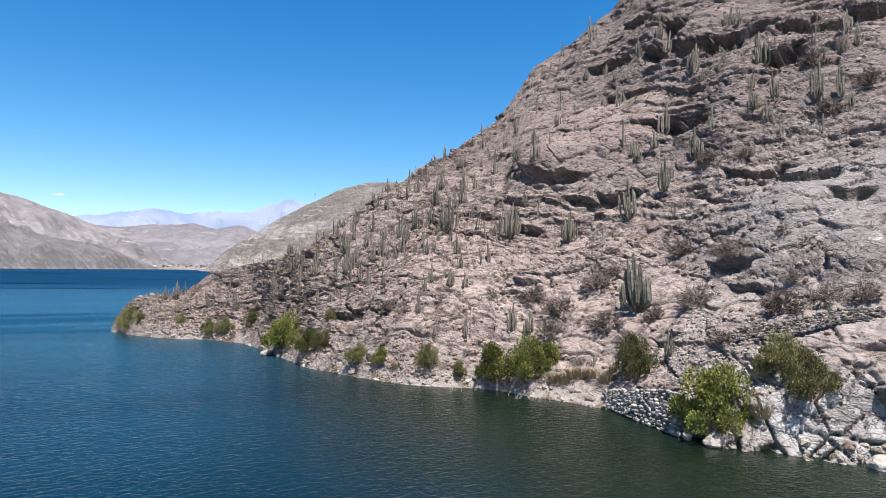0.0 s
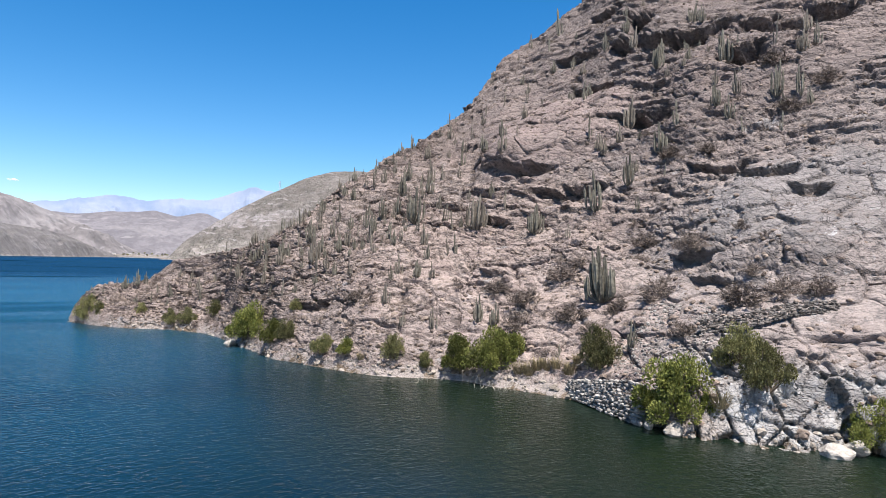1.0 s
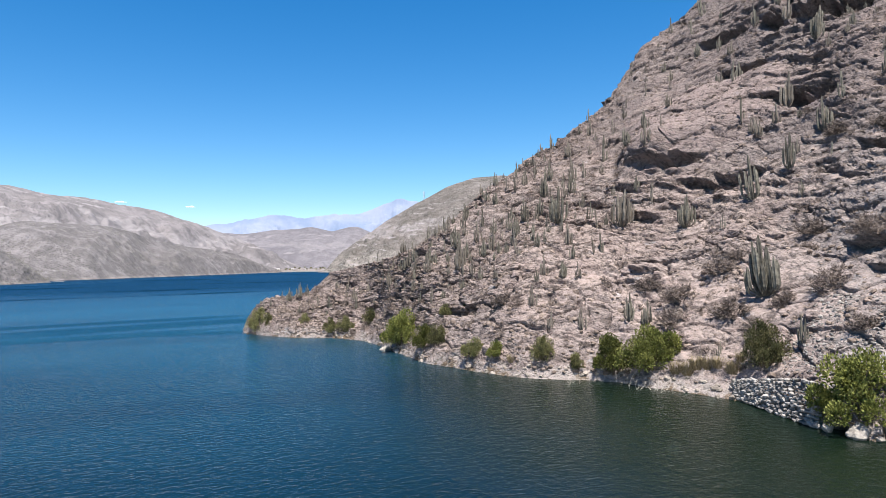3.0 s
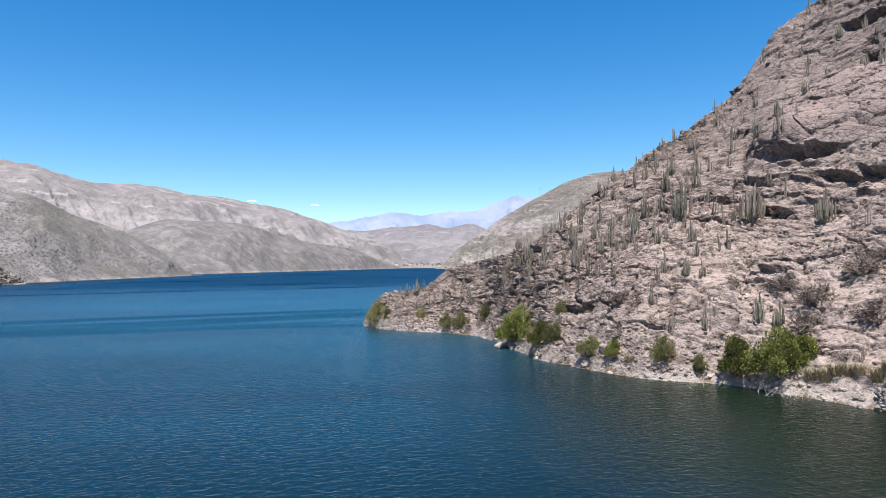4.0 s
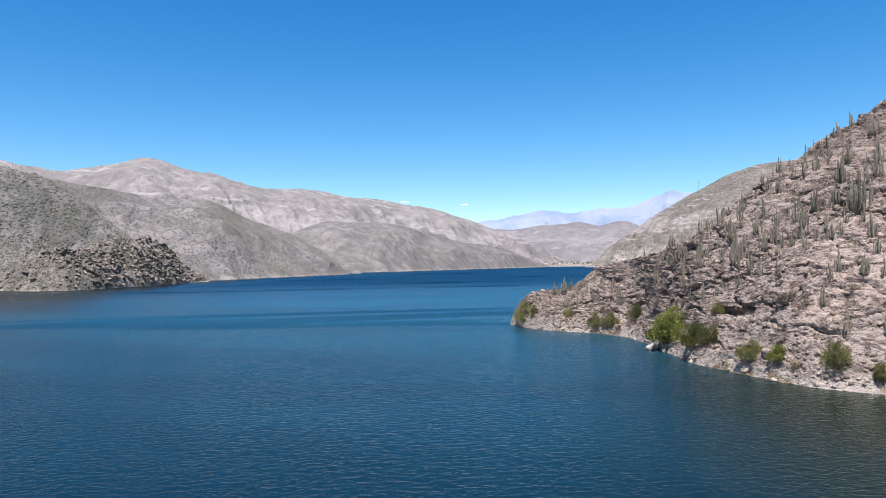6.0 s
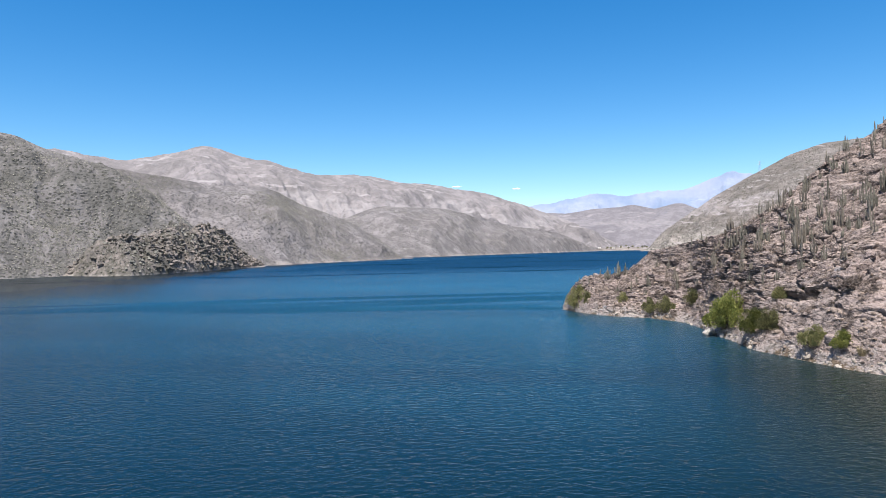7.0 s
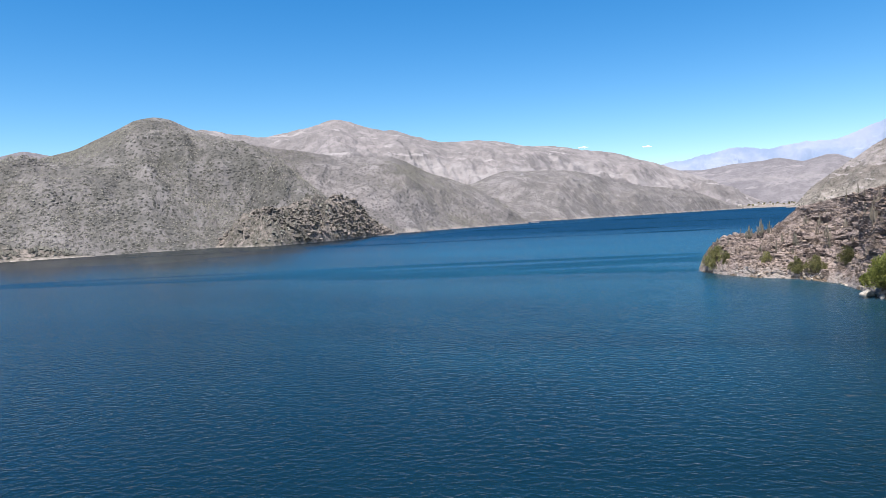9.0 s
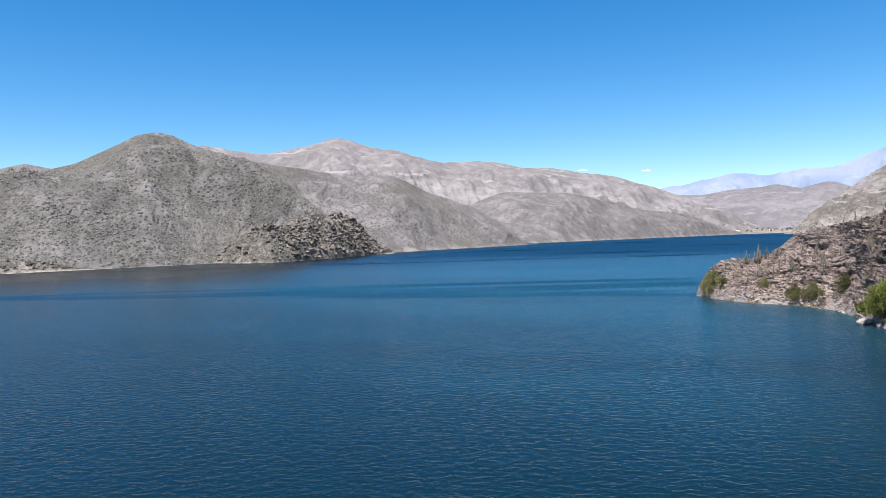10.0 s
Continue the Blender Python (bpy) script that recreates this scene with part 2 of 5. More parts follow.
def water_material():
    k = Mat("lake_water", 0.04)
    t = k.t
    gust = k.span(k.noise(0.02, 5, 0.65, vec=k.turned(28, 3.5)), 0.36, 0.64)
    slick = k.span(k.noise(0.006, 4, 0.7, vec=k.turned(48, 7.0)), 0.40, 0.60, 0.72, 1.1)
    # small waves with sharp crests, leaned towards the camera so reflections clear the hills
    lean = k.math("ADD", k.wave(0.55, 2, k.turned(34, 2.6), 0.30), k.wave(1.2, 3, k.turned(30, 2.8), 0.95))
    lean = k.math("ADD", lean, k.wave(3.2, 3, k.turned(22, 2.4), 0.60))
    lean = k.math("ADD", k.math("MULTIPLY", lean, k.math("MULTIPLY", slick, k.span(gust, 0, 1, 0.8, 1.15))), 0.03)
    # a reach off the point, calmer and with a lightened body colour
    reach = k.vec_len(k.vec("MULTIPLY", k.vec("SUBTRACT", k.pos, (-85, 135, 0)), (1.0, 0.85, 1.0)))
    lean = k.math("MULTIPLY", lean, k.span(reach, 170, 25, 1.0, 0.50))
    # a few long dark wind lines
    line = k.span(k.math("ABSOLUTE", k.math("SUBTRACT", k.noise(0.013, 3, 0.5, vec=k.turned(44, 7.0)), 0.57)), 0.022, 0.004, 1.0, 1.7)
    away = k.vec_len(k.pos)
    lean = k.math("MULTIPLY", lean, k.span(away, 40, 150, 0.12, 0.72))
    lean = k.math("MAXIMUM", lean, k.span(away, 22, 90, 0.075, 0.100))
    lean = k.math("MULTIPLY", k.math("MAXIMUM", lean, k.span(away, 130, 420, 0.0, 0.155)), line)
    # short steep chop, both faces of each wave; it fades with distance from the camera
    chop = k.noise(2.3, 3.0, 0.52, vec=k.turned(38, 1.35), distortion=0.8)
    ripple = k.noise(5.0, 2.0, 0.5, vec=k.turned(22, 1.5), distortion=0.4)
    waves = k.bump(chop, 0.092, 1.0, k.bump(ripple, 0.018, 1.0))
    flat = k.vec("SCALE", (0.0, 0.0, 1.0), None, k.span(away, 50, 260, 0.0, 2.2))
    tilt = k.vec("SCALE", (0.52, -0.85, 0.0), None, k.math("MULTIPLY", lean, k.span(away, 50, 260, 1.0, 3.2)))
    n = k.vec("NORMALIZE", k.vec("ADD", k.vec("ADD", tilt, flat), waves))
    body = k.b
    deep = k.mix(gust, (0.0011, 0.0066, 0.0138), (0.0017, 0.0115, 0.0230))
    # dark green below the near bank: shallows, and the hill's reflection painted in
    off = k.math("ADD", k.math("MULTIPLY", k.axis(k.pos, 0), -0.66), k.math("MULTIPLY", k.axis(k.pos, 1), -0.75))
    off = k.math("ADD", off, k.span(k.noise(0.06, 4), 0.3, 0.7, 37.6, 47.6))
    shoal_reflection = k.math("MULTIPLY", k.span(off, 36, 6), k.span(k.axis(k.pos, 0), -24, 2))
    # on the reach, reflected sky brightness is put into the body colour
    deep = k.mix(k.math("MULTIPLY", k.span(reach, 165, 25), k.span(gust, 0.2, 0.9, 0.6, 1.0)), deep, (0.0085, 0.060, 0.100))
    k.feed(body.inputs["Base Color"], k.mix(shoal_reflection, deep, (0.00505, 0.0122, 0.0074)))
    body.inputs["Roughness"].default_value = 0.9
    body.inputs["Specular IOR Level"].default_value = 0.0
    clear = t.nodes.new("ShaderNodeBsdfTransparent")
    clear.inputs["Color"].default_value = (0.40, 0.52, 0.45, 1)
    under = t.nodes.new("ShaderNodeMixShader")
    under.inputs[0].default_value = 0.38
    k.link(body.outputs[0], under.inputs[1])
    k.link(clear.outputs[0], under.inputs[2])
    gloss = t.nodes.new("ShaderNodeBsdfGlossy")
    gloss.inputs["Roughness"].default_value = 0.07
    k.link(n, gloss.inputs["Normal"])
    fres = t.nodes.new("ShaderNodeFresnel")
    fres.inputs["IOR"].default_value = 1.333
    k.link(n, fres.inputs["Normal"])
    top = t.nodes.new("ShaderNodeMixShader")
    k.link(fres.outputs[0], top.inputs[0])
    k.link(under.outputs[0], top.inputs[1])
    k.link(gloss.outputs[0], top.inputs[2])
    k.link(top.outputs[0], t.nodes["Material Output"].inputs["Surface"])
    return k.m


def plain_material(name, a, b, scale=6.0, rough=0.8, bump=0.02, spread=0.35, glow_through=0.0):
    """Two tones mixed by grain, with every piece a little lighter or darker."""
    k = Mat(name, rough)
    colour = k.mix(k.span(k.noise(scale, 5, 0.7), 0.35, 0.65), a, b)
    h = k.t.nodes.new("ShaderNodeHueSaturation")
    k.link(colour, h.inputs["Color"])
    r = k.math("ADD", k.math("MULTIPLY", k.random(), 0.5), k.math("MULTIPLY", k.island(), 0.5))
    k.link(k.span(r, 0.1, 0.9, 1 - spread, 1 + spread), h.inputs["Value"])
    k.done(h.outputs[0], k.bump(k.noise(scale * 3, 4, 0.7), bump))
    if glow_through:
        # thin leaves pass some light to their far side
        thin = k.t.nodes.new("ShaderNodeBsdfTranslucent")
        k.link(h.outputs[0], thin.inputs["Color"])
        both = k.t.nodes.new("ShaderNodeMixShader")
        both.inputs[0].default_value = glow_through
        k.link(k.b.outputs[0], both.inputs[1])
        k.link(thin.outputs[0], both.inputs[2])
        k.link(both.outputs[0], k.t.nodes["Material Output"].inputs["Surface"])
    return k.m


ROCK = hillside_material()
WATER = water_material()
STONE = plain_material("loose_stone", (0.171, 0.128, 0.105), (0.262, 0.205, 0.171), 4.0, 0.95, 0.04, 0.45)
SHORE_STONE = plain_material("shore_stone", (0.16, 0.134, 0.114), (0.262, 0.228, 0.196), 3.0, 0.9, 0.04, 0.35)
PALE_STONE = plain_material("lime_stained_stone", (0.194, 0.171, 0.151), (0.296, 0.268, 0.24), 3.0, 0.9, 0.04, 0.2)
WALL_STONE = plain_material("dry_wall_stone", (0.084, 0.0758, 0.0703), (0.211, 0.194, 0.18), 2.2, 0.95, 0.05, 0.5)
# darker copy of the wall stone, with the terrace wall's shade in its colour
SHADED_STONE = plain_material("shaded_wall_stone", (0.038, 0.033, 0.030), (0.125, 0.110, 0.101), 2.2, 0.95, 0.05, 0.5)
CACTUS = plain_material("cactus_skin", (0.074, 0.066, 0.053), (0.150, 0.136, 0.108), 3.0, 0.75, 0.02, 0.4)
DRY_CACTUS = plain_material("dry_cactus_skin", (0.095, 0.080, 0.066), (0.165, 0.142, 0.116), 3.0, 0.85, 0.02, 0.4)
TWIG = plain_material("dry_twig", (0.112, 0.086, 0.074), (0.180, 0.145, 0.126), 5.0, 0.9, 0.01, 0.4)
DRY_LEAF = plain_material("dry_leaf", (0.0832, 0.0615, 0.0439), (0.131, 0.102, 0.0733), 5.0, 0.9, 0.01, 0.4)
LEAF = plain_material("bright_leaf", (0.0775, 0.0905, 0.0211), (0.18, 0.184, 0.0528), 1.2, 0.55, 0.01, 0.6, 0.4)
DARK_LEAF = plain_material("olive_leaf", (0.0768, 0.0796, 0.0325), (0.19, 0.177, 0.0768), 1.2, 0.6, 0.01, 0.6, 0.35)
STRAW = plain_material("straw", (0.163, 0.128, 0.0705), (0.228, 0.184, 0.109), 3.0, 0.85, 0.01, 0.3)
BARK = plain_material("bark", (0.0775, 0.0599, 0.0458), (0.134, 0.105, 0.0811), 8.0, 0.9, 0.02, 0.25)
BED = plain_material("lake_bed", (0.0255, 0.0259, 0.0167), (0.0128, 0.0167, 0.0134), 0.3, 1.0, 0.05, 0.0)
# haze put into the base colours: scrub, dry, bare and hazy hills run bluer
NEAR_HILL = far_material("scrub_hill", (0.106, 0.0983, 0.0972), (0.139, 0.128, 0.127), (0.183, 0.171, 0.173), (0.0413, 0.0414, 0.0367), 2.1, 0.95, 0.012, 0.2)
CLIFF = far_material("dark_outcrop", (0.0973, 0.0871, 0.081), (0.196, 0.164, 0.151), (0.275, 0.23, 0.216), (0.044, 0.0433, 0.0324), 1.6, 0.9, 0.05, 1.3)
MID_HILL = far_material("dry_hill", (0.123, 0.111, 0.113), (0.154, 0.14, 0.143), (0.21, 0.193, 0.199), (0.0557, 0.053, 0.0515), 2.8, 0.82, 0.008, 4.0)
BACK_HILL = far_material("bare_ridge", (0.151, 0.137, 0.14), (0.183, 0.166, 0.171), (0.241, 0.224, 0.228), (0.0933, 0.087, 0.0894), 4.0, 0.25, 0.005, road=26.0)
HAZE_TINTED_HILL = far_material("haze_tinted_hill", (0.126, 0.117, 0.129), (0.156, 0.144, 0.155), (0.195, 0.18, 0.187), (0.0881, 0.0821, 0.0908), 4.0, 0.4, 0.005, road=34.0)
PALE_HILL = far_material("pale_hill", (0.126, 0.108, 0.101), (0.152, 0.134, 0.127), (0.23, 0.208, 0.212), (0.0495, 0.0464, 0.0393), 3.5, 0.7, 0.007, 60.0, road=16.0)


# ---- noise on arrays ----
def _hash(i, j, k, seed):
    h = (i * 374761393 + j * 668265263 + k * 2147483647 + seed * 974634777) & 0xFFFFFFFF
    h = ((h ^ (h >> 13)) * 1274126177) & 0xFFFFFFFF
    h = ((h ^ (h >> 16)) * 2246822519) & 0xFFFFFFFF
    return ((h ^ (h >> 15)) & 0xFFFF) / 32767.5 - 1.0


def value_noise(p, seed=0):
    """Smooth noise between -1 and 1 at an array of places (n, 3)."""
    i = np.floor(p).astype(np.int64)
    f = p - i
    f = f * f * f * (f * (f * 6 - 15) + 10)
    out = 0.0
    for dx in (0, 1):
        for dy in (0, 1):
            for dz in (0, 1):
                w = (f[:, 0] if dx else 1 - f[:, 0]) * (f[:, 1] if dy else 1 - f[:, 1]) * (f[:, 2] if dz else 1 - f[:, 2])
                out = out + w * _hash(i[:, 0] + dx, i[:, 1] + dy, i[:, 2] + dz, seed)
    return out


def fbm(p, size, octaves=4, gain=0.5, seed=0, ridged=False):
    out, amp = 0.0, 1.0
    for o in range(octaves):
        n = value_noise(p * (2.03**o / size) + 17.3 * o, seed + o)
        out = out + amp * ((1 - 2 * np.abs(n)) if ridged else n)
        amp *= gain
    return out


def blocks(p, seed=0):
    """Broken blocks: how far each place lies from its block's joint, and a number for the block."""
    i = np.floor(p).astype(np.int64)
    near, next_, who = np.full(len(p), 9.0), np.full(len(p), 9.0), np.zeros(len(p))
    for dx in (-1, 0, 1):
        for dy in (-1, 0, 1):
            for dz in (-1, 0, 1):
                c = i + (dx, dy, dz)
                at = [c[:, k] + 0.5 + 0.42 * _hash(c[:, 0], c[:, 1], c[:, 2], seed + 7 * k) for k in range(3)]
                d = np.sqrt(sum((p[:, k] - at[k]) ** 2 for k in range(3)))
                closer = d < near
                next_ = np.where(closer, near, np.minimum(next_, d))
                who = np.where(closer, _hash(c[:, 0], c[:, 1], c[:, 2], seed + 99), who)
                near = np.where(closer, d, near)
    return next_ - near, who


def smooth(a, width):
    if width < 2:
        return a
    w = np.hanning(2 * width + 1)
    w /= w.sum()
    return np.stack([np.convolve(np.pad(c, width, mode="edge"), w, "valid") for c in np.atleast_2d(a)]).reshape(a.shape)


def grid_mesh(name, p, material, soft=True):
    """A mesh from an array of places (rows, columns, 3)."""
    r, c = p.shape[:2]
    me = bpy.data.meshes.new(name)
    n = np.arange(r * c).reshape(r, c)
    quads = np.stack([n[:-1, :-1], n[:-1, 1:], n[1:, 1:], n[1:, :-1]], -1).reshape(-1)
    me.vertices.add(r * c)
    me.vertices.foreach_set("co", p.reshape(-1).astype(np.float32))
    me.loops.add(len(quads))
    me.loops.foreach_set("vertex_index", quads.astype(np.int32))
    me.polygons.add(len(quads) // 4)
    me.polygons.foreach_set("loop_start", np.arange(0, len(quads), 4, dtype=np.int32))
    me.polygons.foreach_set("use_smooth", np.full(len(quads) // 4, soft))
    me.update(calc_edges=True)
    me.validate()
    me.materials.append(material)
    return me


def normals_of(p):
    n = np.cross(np.gradient(p, axis=1), np.gradient(p, axis=0))
    n /= np.linalg.norm(n, axis=2, keepdims=True) + 1e-9
    return np.where(n[..., 2:] < 0, -n, n)


def polar(bearing, distance):
    a = np.radians(bearing)
    return -distance * np.sin(a), distance * np.cos(a)


# ---- the lake ----
def lake():
    bm = bmesh.new()
    bmesh.ops.create_grid(bm, x_segments=40, y_segments=40, size=4950)
    me = bpy.data.meshes.new("lake_water")
    bm.to_mesh(me)
    me.materials.append(WATER)
    tagged(new("water", me), "deep blue lake water rippled by a light wind", "lake", kind="structure")
    bm = bmesh.new()
    bmesh.ops.create_grid(bm, x_segments=2, y_segments=2, size=4950)
    bmesh.ops.translate(bm, vec=(0, 0, -7), verts=bm.verts)
    me = bpy.data.meshes.new("lake_bed")
    bm.to_mesh(me)
    me.materials.append(BED)
    tagged(new("ground", me), "dark silty lake bed under the water", "lake bed", kind="structure")


lake()

# ---- the near hillside: bearing; distance of the shore; distance and height of the bank's top, the middle and the crest ----
HILL = [
    (27.6, 116, 117, -3.5, 118, -3.8, 119, -4.0),
    (26.5, 113, 114, -3.0, 116, -3.0, 118, -3.0),
    (26.0, 112.3, 113.5, -1.4, 115.5, -1.4, 118, -1.4),
    (25.5, 111.2, 112.5, 0.7, 115, 1.1, 118, 1.4),
    (24.9, 108.6, 110, 1.3, 113, 2.5, 117, 3.2),
    (24.0, 105.5, 107, 1.5, 110, 3.8, 114, 5.2),
    (21.7, 100.8, 102, 1.5, 106, 4.0, 111, 5.7),
    (20.1, 99.8, 101, 1.5, 106, 4.5, 112, 6.7),
    (18.9, 99.0, 100.5, 1.5, 106, 5.5, 114, 9.2),
    (16.0, 93.5, 95, 1.4, 103, 6.0, 112, 10.6),
    (13.4, 79.6, 81.5, 1.4, 92, 6.5, 104, 11.4),
    (11.0, 70.5, 72, 1.5, 82, 7.0, 94, 12.7),
    (8.0, 66.3, 68, 1.5, 80, 8.5, 95, 16.8),
    (5.0, 62.7, 64.5, 1.5, 80, 10.5, 98, 21.3),
    (2.5, 60.8, 62.5, 1.5, 82, 13.0, 103, 25.0),
    (0.0, 60.1, 62, 1.5, 84, 15.0, 110, 29.1),
    (-2.5, 60.1, 62, 1.6, 86, 16.0, 118, 33.4),
    (-5.0, 59.1, 61, 1.6, 86, 16.0, 128, 40.6),
    (-7.5, 56.9, 59, 1.7, 84, 16.0, 142, 54.0),
    (-10.0, 55.5, 57.5, 1.8, 80, 15.0, 148, 59.5),
    (-13.7, 53.3, 55.5, 2.0, 78, 16.0, 151, 68.6),
    (-17.0, 49.5, 51.5, 2.6, 73, 13.6, 148, 77.5),
    (-20.0, 46.2, 48, 2.8, 67, 11.0, 143, 75.7),
    (-23.0, 44.3, 46.2, 3.0, 61, 9.5, 137, 72.6),
    (-27.0, 44.2, 46.4, 3.7, 57.5, 8.8, 131, 69.1),
    (-31.0, 44.7, 46.9, 4.1, 57, 9.0, 127, 66.6),
    (-36.0, 46.0, 48.2, 4.2, 58, 9.5, 124, 64.2),
    (-45.0, 44.0, 46, 4.0, 57, 10.0, 108, 56.0),
    (-62.0, 40.0, 42, 4.0, 54, 10.0, 100, 50.0),
]


# broad rounded swells of bare rock: centre, size, how far they stand out, how calm their face is
BOSSES = [(20.4, 97.2, 29.5, 10.5, 3.2, 0.85), (13.8, 96.1, 25.0, 5.0, 1.6, 0.7), (37.1, 104.9, 48.2, 6.0, 1.5, 0.5), (35.5, 57.5, 15.8, 9.5, 0.9, 0.92), (24.6, 41.2, 4.6, 2.2, 0.5, 0.5)]
# undercut ledges, dark below their lips: the lip's middle, half-width, height of the hollow, depth
LEDGES_HIGH = [
    (34.8, 123.4, 57.6, 2.5, 2.6, 2.2), (35.4, 105.3, 51.0, 1.8, 5.0, 2.6), (38.2, 95.5, 44.6, 6.0, 2.6, 2.2), (33.1, 106.7, 45.8, 1.4, 3.0, 2.4), (28.4, 117.7, 47.3, 6.3, 1.4, 1.2),
    (27.5, 103.2, 37.6, 2.8, 2.2, 2.0), (29.0, 85.7, 30.1, 3.6, 1.8, 1.8), (40.0, 81.3, 38.0, 2.6, 3.2, 2.2), (47.2, 83.1, 42.3, 3.0, 1.6, 1.4), (53.4, 84.7, 45.2, 2.6, 2.6, 1.8), (45.2, 87.4, 44.4, 2.2, 2.0, 1.6),
]
LEDGES_LOW = [
    (15.9, 91.7, 23.0, 4.6, 1.1, 1.2), (21.2, 83.2, 20.2, 2.8, 1.3, 1.2), (5.6, 91.1, 17.9, 2.4, 0.9, 0.9), (10.1, 83.4, 15.8, 1.7, 0.9, 0.8), (34.0, 63.9, 20.3, 3.0, 0.9, 0.9), (35.2, 58.5, 17.6, 1.6, 1.1, 0.9),
    (24.5, 58.2, 11.2, 1.7, 0.9, 0.7), (23.9, 52.6, 9.2, 1.6, 0.7, 0.5), (7.1, 69.6, 8.9, 3.0, 0.8, 0.6), (19.3, 84.6, 19.6, 4.6, 1.3, 1.2), (31.5, 69.7, 21.8, 3.0, 1.1, 1.0), (-0.6, 65.8, 6.0, 1.5, 0.9, 0.8),
    (-9.7, 73.1, 5.4, 1.9, 1.0, 0.9), (-32.8, 103.5, 8.2, 1.6, 0.7, 0.5), (-27.0, 98.6, 4.6, 1.8, 0.7, 0.6),
]


def near_hill():
    table = np.array(HILL).T[:, ::-1]
    bearings = np.concatenate([np.arange(-62, -37, 0.5), np.arange(-37, 27.61, 0.12)])
    fine = np.arange(-62, 27.61, 0.1)
    rails = [np.interp(bearings, fine, smooth(np.interp(fine, table[0], row), 6)) for row in table[1:]]
    d0, da, za, db, zb, dc, zc = rails
    # across: deep bed, bed, shore, bank, middle, crest, the far side
    dist = np.stack([d0 - 14, d0 - 3, d0, da, db, dc, dc + 6, dc + 30])
    high = np.stack([0 * d0 - 7.5, 0 * d0 - 1.6, np.minimum(0, za + 0.5), za, zb, zc, zc - 1.5, np.minimum(zc - 12, -4 + 0.7 * zc)])
    stops = np.array([0.0, 0.02, 0.035, 0.07, 0.33, 0.94, 0.96, 1.0])
    v = np.linspace(0, 1, 640)
    dist = np.stack([np.interp(v, stops, c) for c in dist.T], 1)
    high = np.stack([np.interp(v, stops, c) for c in high.T], 1)
    soft = smooth(high.T, 7).T
    high = np.where((v > 0.05)[:, None], soft, high)
    x, y = polar(bearings[None, :], dist)
    p = np.stack([x, y, high], -1)
    n = normals_of(p)
    q = p.reshape(-1, 3)
    dry = np.clip((q[:, 2] + 0.4) / 4.2, 0.10, 1)
    crest = np.repeat(np.clip((0.93 - v) / 0.12, 0.25, 1), len(bearings))
    b = np.tile(bearings, len(v))
    # broad swells and gullies
    push = 1.3 * fbm(q, 16, 3, 0.5, 3) * dry * crest
    # outcrops: rocky ground against loose slopes
    rocky = np.clip(0.55 + 0.9 * fbm(q * (1, 1, 1.3), 11, 4, 0.55, 11) + 0.2 * (q[:, 2] > 16), 0.22, 1.0)
    calm = 1 - 0.35 * np.clip((-3 - b) / 4, 0, 1) * np.clip((q[:, 2] - 11) / 6, 0, 1)
    for cx, cy, cz, size, out_by, ease in BOSSES:
        near = np.exp(-((np.sqrt(((q - (cx, cy, cz)) ** 2).sum(1)) / size) ** 5))
        push += out_by * near
        rocky *= 1 - ease * near
    # hollows under the ledges: deepest right below a ragged lip, running out downwards
    ragged = fbm(q, 2.4, 3, 0.6, 51)
    for cx, cy, cz, wide, tall, deep in LEDGES_HIGH + LEDGES_LOW:
        far = math.hypot(cx, cy)
        side = ((q[:, 0] - cx) * cy - (q[:, 1] - cy) * cx) / far / wide
        back = ((q[:, 0] - cx) * cx + (q[:, 1] - cy) * cy) / far
        under = (cz - q[:, 2] + 0.35 * tall * ragged + 0.3 * tall * side**2) / tall
        fall = np.where(under < 0.12, under / 0.12, np.clip((1.35 - under) / 1.13, 0, 1))
        push -= 1.9 * deep * np.clip(fall, 0, 1) * np.exp(-((np.abs(side) * (1 + 0.25 * ragged)) ** 4)) * np.exp(-((back / (2.2 + 1.5 * tall)) ** 4))
        push += 0.30 * deep * np.clip((under + 0.7) / 0.7, 0, 1) * (under < 0) * np.exp(-(np.abs(side) ** 4)) * np.exp(-((back / (2.2 + 1.5 * tall)) ** 4))
    # the sandy terrace above the shore on the right stays smooth
    terrace = np.exp(-(((b + 27) / 8) ** 2)) * np.exp(-(((q[:, 2] - 6.5) / 2.2) ** 2))
    rocky = np.clip(rocky + 0.12 * np.clip((b - 9) / 5, 0, 1), 0, 1)
    rocky *= 1 - 0.8 * terrace
    # loose gravelly soil on the lower slope
    soil = np.clip((11.5 - q[:, 2]) / 3, 0, 1) * np.clip((2 - b) / 3, 0, 1) * np.maximum(np.clip((b + 21) / 2, 0, 1), np.clip(q[:, 2] - 5.5, 0, 1))
    rocky *= 0.82 * (1 - 0.55 * soil * np.clip(0.6 + 1.2 * fbm(q, 6, 2, 0.5, 91), 0, 1))
    # loose rubble between the low wall and the terrace, and the cliff that breaks in its own way
    rubble = np.exp(-(((b + 17.5) / 4.5) ** 4)) * np.clip((8.0 - q[:, 2]) / 2.5, 0, 1)
    rocky *= (1 - 0.85 * rubble) * (1 - 0.92 * np.clip((-19.5 - b) / 1.5, 0, 1) * np.clip((6.0 - q[:, 2]) / 1.5, 0, 1))
    # layered ledges that dip gently to the left
    t = q[:, 2] + 0.12 * q[:, 0] + 1.5 * fbm(q, 7, 3, 0.5, 21)
    saw = (t / 2.1) % 1.0
    ledge = np.where(saw < 0.2, saw / 0.2, (1 - saw) / 0.8)
